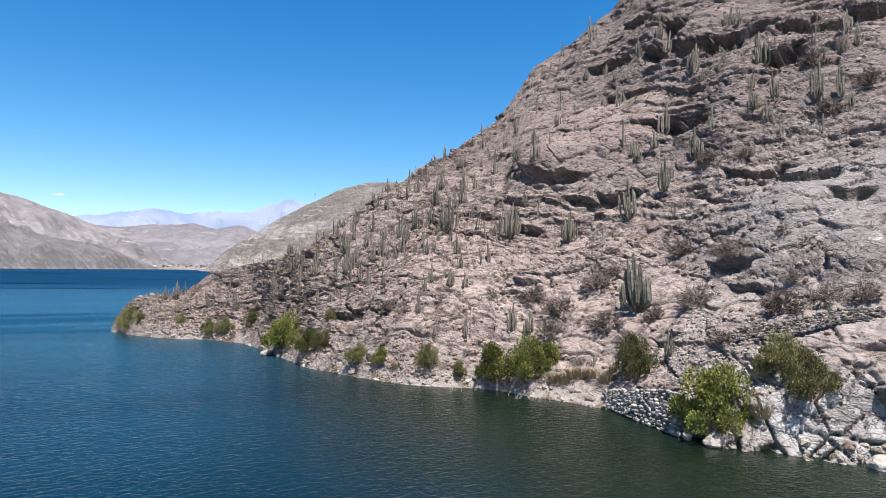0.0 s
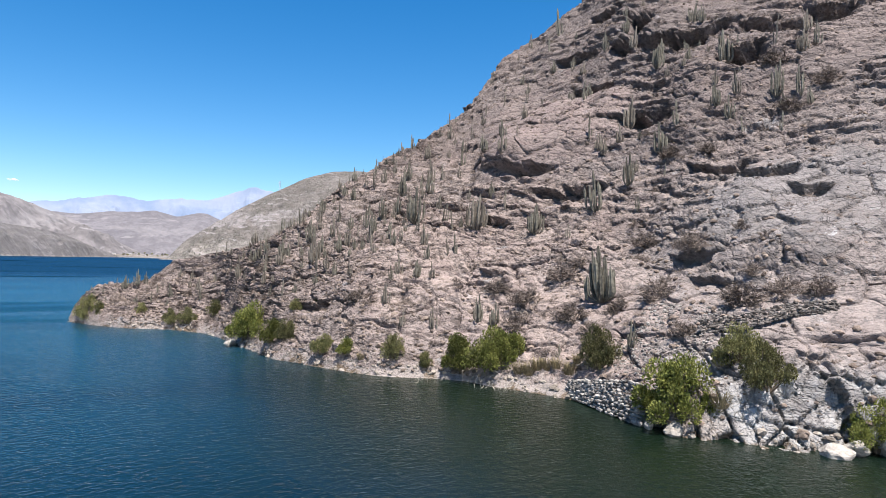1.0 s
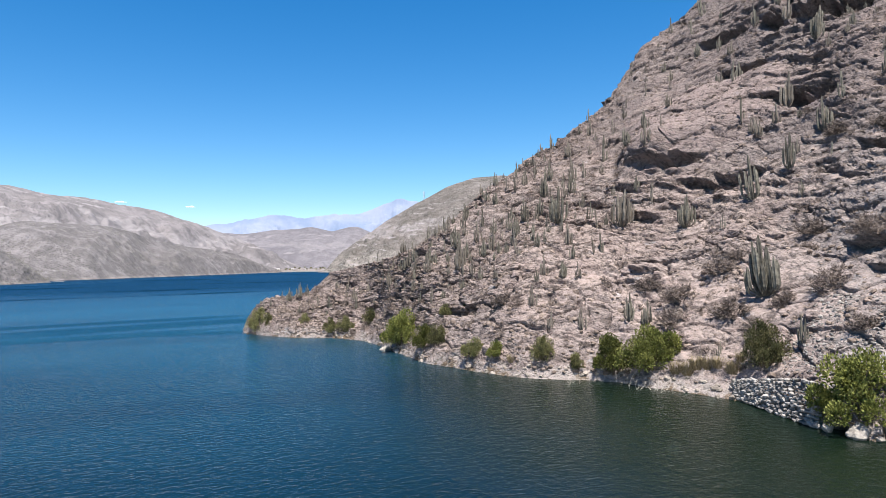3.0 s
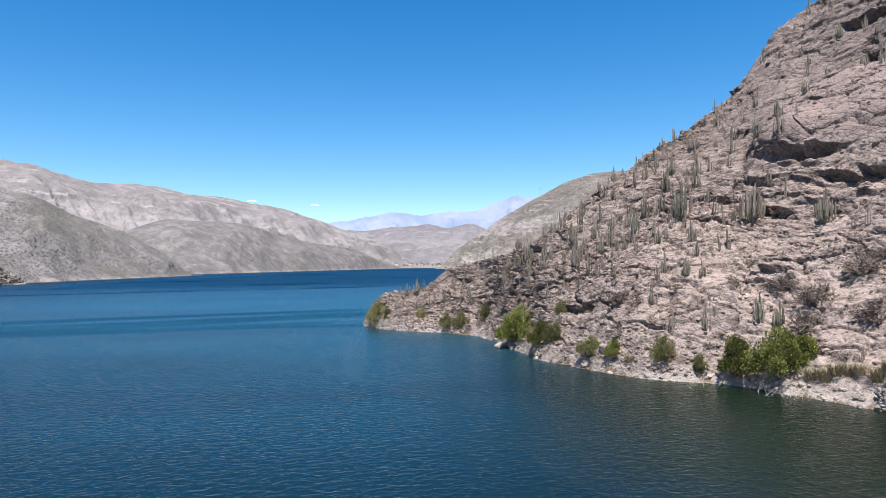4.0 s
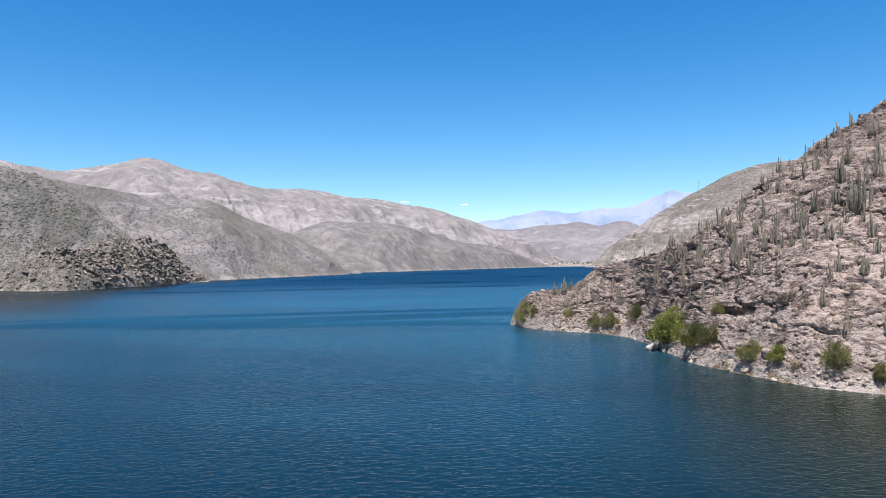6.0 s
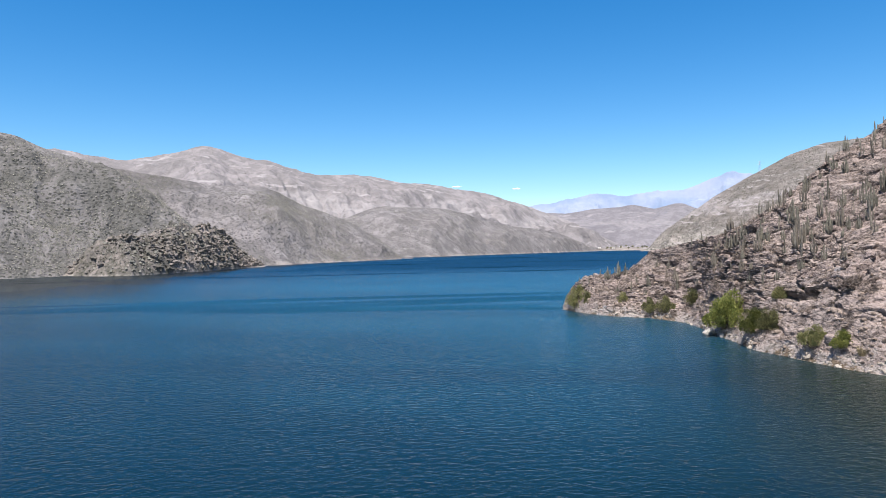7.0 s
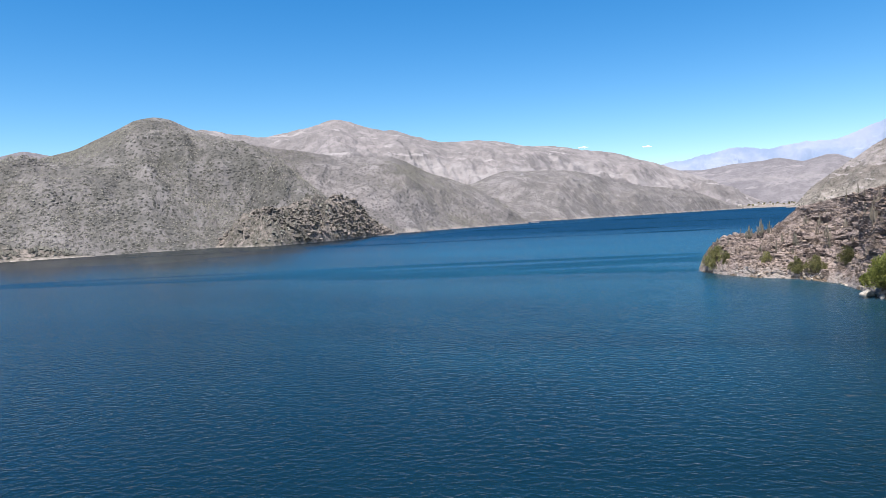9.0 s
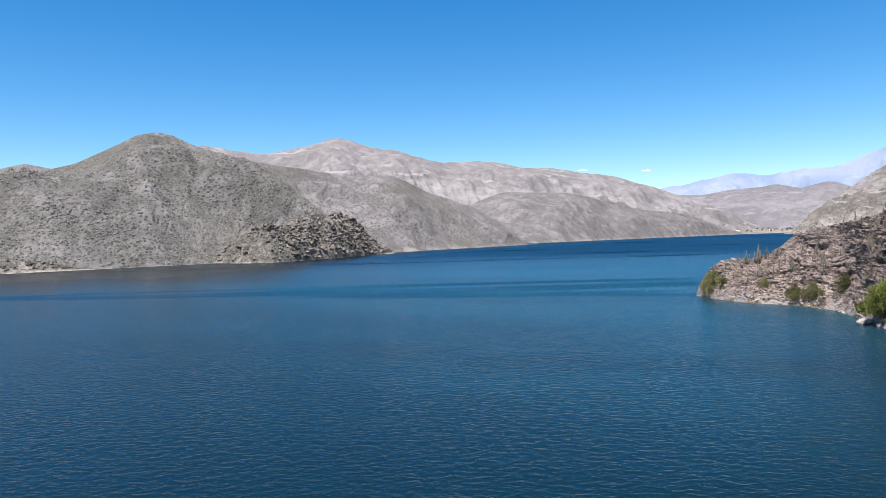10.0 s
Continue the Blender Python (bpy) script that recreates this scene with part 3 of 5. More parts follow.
    # towards the point the beds stand steeper and rise to the right
    saw = ((q[:, 2] - 0.62 * q[:, 0] + 0.3 * q[:, 1] + 1.6 * fbm(q, 6, 3, 0.5, 23)) / 1.9) % 1.0
    steep = np.where(saw < 0.25, saw / 0.25, (1 - saw) / 0.75)
    turn = np.clip((b - 3) / 6, 0, 1)
    ledge = ledge * (1 - turn) + 1.25 * steep * turn
    t2 = q[:, 2] + 0.05 * q[:, 0] + 0.9 * fbm(q, 3, 2, 0.5, 25)
    saw2 = (t2 / 0.7) % 1.0
    ledge2 = np.where(saw2 < 0.3, saw2 / 0.3, (1 - saw2) / 0.7)
    broken = np.clip(0.42 + 1.5 * fbm(q, 5, 2, 0.5, 27), 0, 1)
    bare = 0.22 + 0.85 * np.clip((q[:, 2] - 12) / 6, 0, 1) * np.clip((5 - b) / 7, 0, 1)
    push += dry * rocky * broken * bare * (0.95 * (ledge - 0.6) + 0.22 * (ledge2 - 0.5))
    # broken blocks of three sizes, and rubble; the slabs high on the right are less broken
    w = q + 0.5 * np.stack([fbm(q, 1.8, 2, 0.5, s) for s in (61, 64, 67)], -1)
    for size, deep in ((5.5, 0.62), (2.1, 0.30), (0.95, 0.13), (0.5, 0.05)):
        joint, who = blocks(w / size * (0.62, 0.62, 1.8), int(size * 100))
        push += (calm + 0.10 * np.clip((b - 1) / 5, 0, 1)) * dry * rocky * deep * (0.6 * who + 2.0 * np.minimum(joint * 15, 1) - 1.6)
    push += dry * (0.05 + 0.08 * rocky) * fbm(q, 0.7, 3, 0.6, 41)
    # fine joints across the calm faces of massive rock
    joint, who = blocks((q + 0.5 * fbm(q, 3, 2, 0.5, 81)[:, None]) / 3.2 * (0.6, 0.6, 1.5), 310)
    push += dry * np.clip(0.5 - rocky, 0, 0.5) * (0.55 * who + 0.9 * np.minimum(joint * 16, 1) - 0.9)
    # the cracked cliff at the water on the right: tall angular blocks
    cliff = np.clip((-19.5 - b) / 1.5, 0, 1) * np.clip((6.0 - q[:, 2]) / 1.5, 0, 1) * np.clip((q[:, 2] + 0.5) / 0.6, 0, 1)
    for size, deep in ((3.0, 0.8), (1.4, 0.3)):
        joint, who = blocks((q + 0.35 * fbm(q, 2.5, 2, 0.5, 71)[:, None] + 0.35 * q[:, 2:3] * (1, 0.3, 0)) / size * (1.0, 1.0, 0.62), 700 + int(size * 10))
        push += cliff * deep * (0.75 * who + 0.9 * np.minimum(joint * 18, 1) - 1.1)
    lean = n.reshape(-1, 3) * (1, 1, 0.45)
    lean /= np.linalg.norm(lean, axis=1)[:, None] + 1e-6
    out = q + lean * push[:, None]
    out = out.reshape(p.shape)
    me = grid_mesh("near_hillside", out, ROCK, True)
    return tagged(new("ground_hillside", me), "steep rocky pinkish-grey desert hillside falling to the lake", "hillside", kind="structure")


hillside = near_hill()


# ---- the far hills: bearing, distance of the foot, distance and height of the crest ----
def far_hill(name, label, rows, material, relief, size, seed, columns=320, lines=90, bulge=1.0, soft=True, jagged=0.16, spurs=0.8, knolls=()):
    table = np.array(rows).T
    if table[0][0] > table[0][-1]:
        table = table[:, ::-1]
    b = np.linspace(table[0][0], table[0][-1], columns)
    d0, dc, zc = [smooth(np.interp(b, table[0], row), max(2, columns // 60)) for row in table[1:]]
    s = np.concatenate([np.linspace(-0.06, 1, lines), np.linspace(1, 1.9, lines // 4)[1:]])[:, None]
    x, y = polar(b[None, :], d0 + s * (dc - d0))
    up = np.where(s <= 1, np.sign(s) * np.abs(np.clip(s, -1, 1)) ** bulge, 1 - 1.4 * np.clip(s - 1, 0, 2) ** 1.3)
    z = zc * up
    # rounded spurs (+) and hollows (-) on the slope: bearing, distance, size, height
    for kb, kd, size_k, height in knolls:
        kx, ky = polar(kb, kd)
        z = z + height * np.exp(-(((x - kx) ** 2 + (y - ky) ** 2) / size_k**2)) * np.clip(s * 4, 0, 1)
    p = np.stack([x, y, z], -1).reshape(-1, 3)
    flat = p * (1, 1, 0)
    body = np.clip(np.minimum(s, 1.0) * 3, 0, 1) * np.clip((1.0 - s) * 2.2, jagged, 1)
    body = np.broadcast_to(body, z.shape).reshape(-1)
    # spurs and gullies that run down the slope, crossed by smaller relief
    across = np.broadcast_to(np.radians(b) * dc.mean(), z.shape).reshape(-1)
    down = np.broadcast_to(s, z.shape).reshape(-1) * float((dc - d0).mean())
    run = np.stack([across + 0.25 * size * fbm(flat, size, 3, 0.5, seed + 5), 0.28 * down, 0 * down], -1)
    rough = fbm(run, size * 0.8, 5, 0.55, seed + 3, True) * spurs + fbm(flat, size, 6, 0.52, seed, True) * 0.45 + fbm(flat, size * 0.3, 5, 0.55, seed + 9, True) * 0.34 - 0.3
    p[:, 2] += relief * body * rough * np.broadcast_to(np.clip(zc / (2.5 * relief), 0, 1), z.shape).reshape(-1)
    me = grid_mesh(name, p.reshape(*z.shape, 3), material, soft)
    return tagged(new(name, me), label, "hill", kind="structure")


def crest(d, el):
    return 10 + d * math.tan(radians(el))


far_hill(
    "scrub_hill", "grey-green desert hill dotted with low scrub", [
        (92.0, 340, 430, 30), (84.0, 343, 460, 40), (79.2, 345, 480, crest(480, 4.8)), (76.8, 349, 495, crest(495, 5.5)), (74.6, 352, 510, crest(510, 6.1)), (73.0, 355, 522, crest(522, 7.0)),
        (71.8, 358, 530, crest(530, 7.6)), (70.4, 362, 536, crest(536, 8.4)), (69.0, 365, 540, crest(540, 8.75)), (67.8, 369, 540, crest(540, 8.55)), (66.4, 374, 540, crest(540, 7.8)), (65.0, 380, 540, crest(540, 7.4)),
        (63.7, 386, 536, crest(536, 7.0)), (62.4, 392, 530, crest(530, 6.45)), (61.2, 396, 512, crest(512, 5.3)), (59.5, 400, 486, crest(486, 3.95)), (58.2, 404, 466, crest(466, 2.95)), (56.8, 410, 452, crest(452, 2.1)),
        (55.0, 424, 450, crest(450, 1.0)), (53.0, 440, 460, -2)],
    NEAR_HILL, 10.0, 110, 51, 380, 110, jagged=0.05, knolls=((62.4, 462, 42, 17), (67.6, 450, 34, 10), (72.4, 440, 40, 12), (77.5, 420, 26, 8), (70.0, 445, 24, -11), (65.3, 435, 26, -10), (74.8, 440, 24, -10)))
far_hill(
    "dark_outcrop", "dark craggy rock outcrop at the water's edge", [
        (66.0, 385, 400, -2), (64.5, 376, 395, 5), (63.6, 366, 392, crest(392, 0.33)), (62.7, 358, 390, crest(390, 1.22)), (60.5, 352, 390, crest(390, 1.49)), (57.7, 372, 410, crest(410, 2.04)),
        (55.0, 405, 440, crest(440, 2.21)), (53.6, 430, 462, crest(462, 1.47)), (52.6, 455, 480, crest(480, 0.2)), (50.3, 495, 510, -1)],
    CLIFF, 12.0, 24, 61, 260, 76, 0.75, False, 0.5, 0.15)
far_hill(
    "shore_bank", "low dark scrubby bank along the water", [
        (92.0, 300, 340, 12), (84.0, 320, 355, 12), (79.3, 340, 372, crest(372, 0.1)), (77.4, 343, 372, crest(372, -0.54)), (74.9, 347, 368, 1.4), (72.5, 352, 365, -1)],
    CLIFF, 2.0, 30, 71, 200, 40)
far_hill(
    "ridge_hill", "rounded grey hill covered in dry scrub", [
        (67.0, 560, 690, crest(690, 6.2)), (62.4, 540, 690, crest(690, 6.6)), (60.7, 530, 695, crest(695, 6.35)), (59.4, 525, 700, crest(700, 6.15)), (57.1, 520, 715, crest(715, 5.8)), (54.8, 520, 730, crest(730, 5.35)),
        (52.5, 522, 740, crest(740, 5.3)), (50.6, 530, 748, crest(748, 5.25)), (49.2, 545, 755, crest(755, 4.7)), (47.4, 580, 765, crest(765, 3.7)), (45.5, 620, 775, crest(775, 3.1)), (44.1, 650, 780, crest(780, 2.6)), (42.7, 680, 785, crest(785, 1.85)),
        (40.9, 725, 795, crest(795, 0.7)), (39.2, 780, 805, -1), (38.4, 795, 812, -2)],
    MID_HILL, 7.0, 120, 81, 360, 100, knolls=((54.0, 610, 45, 8), (49.0, 640, 40, 7), (58.0, 600, 36, -9), (51.4, 620, 26, -6), (46.5, 660, 24, -5)))
far_hill(
    "middle_hill", "low rounded dry hill above the far shore", [
        (50.0, 820, 1100, crest(1100, 1.9)), (46.4, 850, 1130, crest(1130, 2.2)), (43.6, 870, 1150, crest(1150, 2.8)), (42.2, 885, 1165, crest(1165, 3.3)), (40.8, 900, 1180, crest(1180, 3.58)), (38.0, 960, 1220, crest(1220, 3.5)), (36.1, 1000, 1250, crest(1250, 3.42)),
        (33.9, 1080, 1310, crest(1310, 3.05)), (32.6, 1130, 1350, crest(1350, 2.4)), (30.4, 1230, 1420, crest(1420, 1.9)), (28.2, 1370, 1530, crest(1530, 1.6)), (26.1, 1500, 1650, crest(1650, 1.15)), (24.5, 1650, 1750, crest(1750, 0.45)), (23.2, 1760, 1820, crest(1820, 0.0)), (22.4, 1880, 1900, -1)],
    MID_HILL, 8.0, 190, 91, 320, 80, knolls=((38.5, 1080, 70, 10), (34.8, 1150, 60, 8), (36.6, 1100, 36, -9), (41.0, 1030, 40, -7)))
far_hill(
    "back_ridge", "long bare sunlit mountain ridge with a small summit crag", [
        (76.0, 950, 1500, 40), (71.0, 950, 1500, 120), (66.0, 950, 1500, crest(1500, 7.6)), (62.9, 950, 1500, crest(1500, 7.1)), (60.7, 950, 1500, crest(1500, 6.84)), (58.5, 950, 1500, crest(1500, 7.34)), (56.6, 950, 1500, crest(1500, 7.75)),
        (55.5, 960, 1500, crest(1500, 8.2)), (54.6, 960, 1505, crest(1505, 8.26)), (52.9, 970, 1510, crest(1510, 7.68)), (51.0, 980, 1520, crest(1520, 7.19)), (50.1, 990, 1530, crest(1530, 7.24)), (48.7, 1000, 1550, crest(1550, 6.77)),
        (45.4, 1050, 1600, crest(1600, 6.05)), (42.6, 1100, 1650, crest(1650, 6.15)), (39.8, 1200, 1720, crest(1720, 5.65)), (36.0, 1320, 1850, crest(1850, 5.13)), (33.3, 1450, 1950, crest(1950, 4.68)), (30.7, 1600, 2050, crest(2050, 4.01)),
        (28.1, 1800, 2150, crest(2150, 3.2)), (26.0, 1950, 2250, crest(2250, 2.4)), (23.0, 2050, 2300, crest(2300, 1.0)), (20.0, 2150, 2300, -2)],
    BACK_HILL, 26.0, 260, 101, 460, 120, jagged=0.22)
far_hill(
    "end_hills", "rounded hills behind the end of the lake, haze-tinted in colour", [
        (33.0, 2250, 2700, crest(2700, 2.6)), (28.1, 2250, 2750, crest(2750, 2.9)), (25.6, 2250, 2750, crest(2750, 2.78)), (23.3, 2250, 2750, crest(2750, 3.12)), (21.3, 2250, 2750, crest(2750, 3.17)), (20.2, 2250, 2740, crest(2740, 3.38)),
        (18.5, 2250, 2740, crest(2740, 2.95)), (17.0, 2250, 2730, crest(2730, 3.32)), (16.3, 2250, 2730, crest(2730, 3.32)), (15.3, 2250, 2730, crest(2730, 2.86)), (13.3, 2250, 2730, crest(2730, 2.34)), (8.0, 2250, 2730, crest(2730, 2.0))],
    HAZE_TINTED_HILL, 12.0, 350, 111, 300, 70)
far_hill(
    "beach_flat", "flat pale delta at the end of the lake", [
        (28.0, 1950, 2350, 6), (24.0, 1930, 2350, 9), (20.0, 1930, 2350, 10), (17.0, 1930, 2350, 10), (12.0, 1950, 2350, 10)],
    PALE_HILL, 1.5, 60, 121, 200, 40, 0.6)
far_hill(
    "pale_hill", "pale sunlit hillside speckled with dark scrub", [
        (19.7, 1560, 1600, 1), (19.1, 1520, 1600, 4), (18.5, 1480, 1620, crest(1620, 0.47)), (17.7, 1460, 1650, crest(1650, 1.27)), (16.0, 1440, 1700, crest(1700, 2.47)), (13.4, 1420, 1780, crest(1780, 4.19)),
        (11.1, 1400, 1840, crest(1840, 5.36)), (8.8, 1380, 1900, crest(1900, 6.6)), (6.5, 1360, 1950, crest(1950, 7.33)), (4.2, 1350, 1980, crest(1980, 7.47)), (1.3, 1350, 2000, crest(2000, 7.2)), (-6.0, 1350, 2000, crest(2000, 5.0))],
    PALE_HILL, 13.0, 180, 131, 320, 90, 0.85)
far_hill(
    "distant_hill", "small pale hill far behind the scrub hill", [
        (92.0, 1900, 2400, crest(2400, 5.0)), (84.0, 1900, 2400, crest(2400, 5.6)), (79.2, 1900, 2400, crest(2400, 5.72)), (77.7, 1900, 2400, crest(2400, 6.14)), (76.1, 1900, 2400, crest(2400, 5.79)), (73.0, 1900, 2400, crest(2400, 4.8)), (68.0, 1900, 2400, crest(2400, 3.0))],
    HAZE_TINTED_HILL, 12.0, 300, 141, 200, 60)


def mountains():
    """The snow-flecked range on the horizon: a backdrop with distance haze painted in, as pale bluish base colours and
    a faint glow.
    """
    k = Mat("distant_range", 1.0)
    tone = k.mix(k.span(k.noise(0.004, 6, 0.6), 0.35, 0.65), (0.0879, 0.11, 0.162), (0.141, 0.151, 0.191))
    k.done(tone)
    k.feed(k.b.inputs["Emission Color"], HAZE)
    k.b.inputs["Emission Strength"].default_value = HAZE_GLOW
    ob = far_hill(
        "backdrop_mountains", "pale blue high mountains with haze put into their colour and glow", [
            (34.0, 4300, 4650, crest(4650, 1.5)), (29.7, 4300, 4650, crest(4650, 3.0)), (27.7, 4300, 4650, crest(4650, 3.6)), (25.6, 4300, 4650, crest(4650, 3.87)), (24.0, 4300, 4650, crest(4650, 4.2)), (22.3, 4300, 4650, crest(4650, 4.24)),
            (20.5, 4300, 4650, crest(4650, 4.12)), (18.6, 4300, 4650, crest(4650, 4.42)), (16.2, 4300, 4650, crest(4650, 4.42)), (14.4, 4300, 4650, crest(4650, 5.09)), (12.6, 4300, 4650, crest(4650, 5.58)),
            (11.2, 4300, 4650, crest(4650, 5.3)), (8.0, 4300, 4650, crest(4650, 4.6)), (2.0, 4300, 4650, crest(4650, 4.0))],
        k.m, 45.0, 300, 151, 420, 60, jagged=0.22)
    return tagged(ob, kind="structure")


mountains()


# ---- building pieces ----
from mathutils.bvhtree import BVHTree


def part(name, mesh, material, parent, label=""):
    """One mesh object under a thing or a part."""
    if isinstance(mesh, bmesh.types.BMesh):
        me = bpy.data.meshes.new(name)
        mesh.to_mesh(me)
        mesh.free()
    else:
        me = mesh
    if material and not me.materials:
        me.materials.append(material)
    ob = new(name, me)
    ob.parent = parent
    return tagged(ob, label)


def raw_mesh(name, verts, faces, material=None, soft=False):
    me = bpy.data.meshes.new(name)
    me.from_pydata([tuple(v) for v in verts], [], [tuple(f) for f in faces])
    if soft:
        me.polygons.foreach_set("use_smooth", [True] * len(me.polygons))
    me.update()
    if material:
        me.materials.append(material)
    return me


def surface_tree(ob):
    me = ob.data
    co = np.empty(len(me.vertices) * 3)
    me.vertices.foreach_get("co", co)
    ids = np.empty(len(me.loops), np.int32)
    me.loops.foreach_get("vertex_index", ids)
    return BVHTree.FromPolygons(co.reshape(-1, 3).tolist(), ids.reshape(-1, 4).tolist())


HILL_TREE = surface_tree(hillside)


def ground(x, y, tree=None, top=400):
    """The height and the normal of the ground at a place."""
    place, normal, _, _ = (tree or HILL_TREE).ray_cast(Vector((x, y, top)), Vector((0, 0, -1)))
    return (place.z, normal) if place else (None, None)


def stand(x, y, turn=0.0, size=1.0, sink=0.1, tree=None, tip=0.0):
    """A pose on the ground, sunk a little, turned about the upright and scaled."""
    z, normal = ground(x, y, tree)
    if z is None:
        return None
    m = Matrix.Translation((x, y, z - sink)) @ Matrix.Rotation(turn, 4, "Z") @ Matrix.Rotation(tip, 4, "X")
    return m @ Matrix.Diagonal((size, size, size, 1))


# ---- columnar cacti ----
def stem_mesh(rng, high, radius, turn, reach):
    """A ribbed column that leaves the root sideways, sweeps up and ends in a rounded tip."""
    ribs, levels = 10, 8
    verts, faces = [], []
    sway, knee = rng.uniform(-0.5, 0.5), rng.uniform(0.25, 0.5)
    for k in range(levels + 1):
        t = (k / levels) ** 1.15
        out = reach * (1 - (1 - min(1, t / knee)) ** 2) + 0.05 * reach * t
        side = 0.045 * high * sway * math.sin(2.6 * t)
        cx, cy = out * math.cos(turn) - side * math.sin(turn), out * math.sin(turn) + side * math.cos(turn)
        r = radius * (0.7 + 0.4 * min(1, t * 3)) * (1.0 if t < 0.90 else math.sqrt(max(0.0, 1 - ((t - 0.90) / 0.105) ** 2)) * 0.9 + 0.1)
        r *= 1 + 0.10 * math.sin(11 * t + turn * 3)
        for j in range(ribs):
            b = 2 * math.pi * j / ribs + turn
            q = r * (1.05 if j % 2 else 0.68)
            verts.append((cx + q * math.cos(b), cy + q * math.sin(b), high * t - 0.1))
    for k in range(levels):
        for j in range(ribs):
            i, n = k * ribs + j, k * ribs + (j + 1) % ribs
            faces.append((i, n, n + ribs, i + ribs))
    faces.append(tuple(range(levels * ribs, (levels + 1) * ribs)))
    return raw_mesh("stem", verts, faces)


def cactus(seed, stems, material):
    """A clump of stems, three metres tall, the inner ones upright and the outer ones bowed out like a candelabrum."""
    rng = random.Random(seed)
    root = tagged(new("columnar_cactus"), "grey-green columnar cactus, a dense clump of upright ribbed stems", "cactus", "cacti on the hillside")
    for k in range(stems):
        turn = 2.4 * k + rng.uniform(-0.4, 0.4)
        out = math.sqrt((k + 0.3) / stems)
        high = 3.0 * (1.0 - 0.38 * out * out) * rng.uniform(0.62, 1.0) if k else 3.0
        reach = (0.13 + 0.15 * math.sqrt(stems)) * out * rng.uniform(0.8, 1.15) if stems > 1 else 0.0
        part("stem", stem_mesh(rng, high, rng.uniform(0.066, 0.098), turn, reach), material, root)
    return root


COUNT = [2, 3, 5, 7, 8, 10, 12, 14, 17, 20]
ROOTS = [cactus(100 + k, n, CACTUS if k % 3 else DRY_CACTUS) for k, n in enumerate(COUNT)]
SPENT = set()


def put_thing(proto, m, label=""):
    """The prototype itself the first time, and copies after that."""
    if m is None:
        return None
    if proto.name in SPENT:
        ob = copy_thing(proto, m @ Matrix.Diagonal([1 / k for k in proto.scale] + [1]))
    else:
        SPENT.add(proto.name)
        proto.matrix_basis = m
        ob = proto
    return tagged(ob, label)


def put_cactus(x, y, high, stems, rng):
    proto = ROOTS[min(range(len(COUNT)), key=lambda k: (abs(COUNT[k] - 1.6 * stems), k))]
    size = high / 3.0 * rng.uniform(0.95, 1.05) * (0.72 if x < -35 else 1.0)
    return put_thing(proto, stand(x, y, rng.uniform(0, 6.28), size, 0.12, tip=rng.uniform(-0.13, 0.13)))


# place, height, stems: the larger cacti on the open slopes
CACTI_RIGHT = [
    (17.0, 59.3, 5.1, 11), (20.8, 75.7, 4.7, 5), (28.6, 77.5, 4.2, 6), (27.8, 86.3, 4.6, 4), (22.9, 87.3, 3.4, 2), (30.3, 77.2, 3.2, 2),
    (24.4, 75.6, 4.0, 5), (33.5, 92.4, 4.7, 6), (29.2, 137.0, 6.1, 2), (38.9, 83.3, 4.8, 6), (39.8, 72.7, 4.2, 5), (41.6, 71.2, 3.5, 3),
    (36.0, 79.8, 2.2, 4), (38.1, 68.6, 2.3, 2), (35.1, 70.8, 2.0, 2), (17.0, 72.7, 1.9, 3), (24.2, 71.8, 1.9, 3), (27.7, 73.4, 1.6, 2),
    (17.3, 51.6, 2.3, 5), (46.8, 79.0, 3.2, 4), (33.1, 101.9, 3.7, 4), (30.8, 109.1, 3.4, 3), (24.0, 141.0, 3.8, 2),
]
CACTI_LEFT = [
    (8.1, 83.2, 4.5, 12), (14.5, 78.9, 3.7, 9), (5.2, 77.4, 2.6, 2), (4.3, 76.8, 2.2, 1), (0.4, 83.0, 4.5, 9), (12.1, 91.9, 3.9, 4),
    (0.8, 71.5, 2.1, 6), (2.5, 71.8, 1.9, 4), (2.4, 64.0, 2.4, 4), (6.6, 63.7, 2.7, 5), (8.1, 63.1, 2.6, 6), (7.5, 102.1, 4.3, 2),
    (2.7, 96.5, 3.4, 4), (12.6, 56.1, 1.4, 3), (4.3, 84.7, 2.5, 3),
]
CACTI_POINT = [
    (-11.4, 82.2, 3.8, 8), (-2.2, 67.2, 2.3, 4), (-0.5, 64.1, 1.9, 4), (-1.2, 91.4, 3.4, 5), (-3.5, 84.5, 3.0, 5), (-4.5, 82.4, 2.9, 5),
    (-41.4, 102.3, 3.2, 6), (-40.0, 103.0, 3.5, 5), (-6.4, 75.1, 1.6, 4), (-1.8, 71.2, 1.8, 3), (-12.4, 87.0, 3.3, 5), (-14.4, 89.6, 2.4, 2),
    (-7.5, 83.5, 2.8, 4), (-9.7, 86.9, 2.9, 4), (-39.0, 103.6, 3.0, 3), (-36.5, 99.2, 2.4, 2), (-17.0, 92.0, 2.2, 3), (-20.5, 98.0, 1.6, 2),
    (-27.5, 104.5, 2.0, 2), (-29.5, 106.0, 1.8, 2),
]


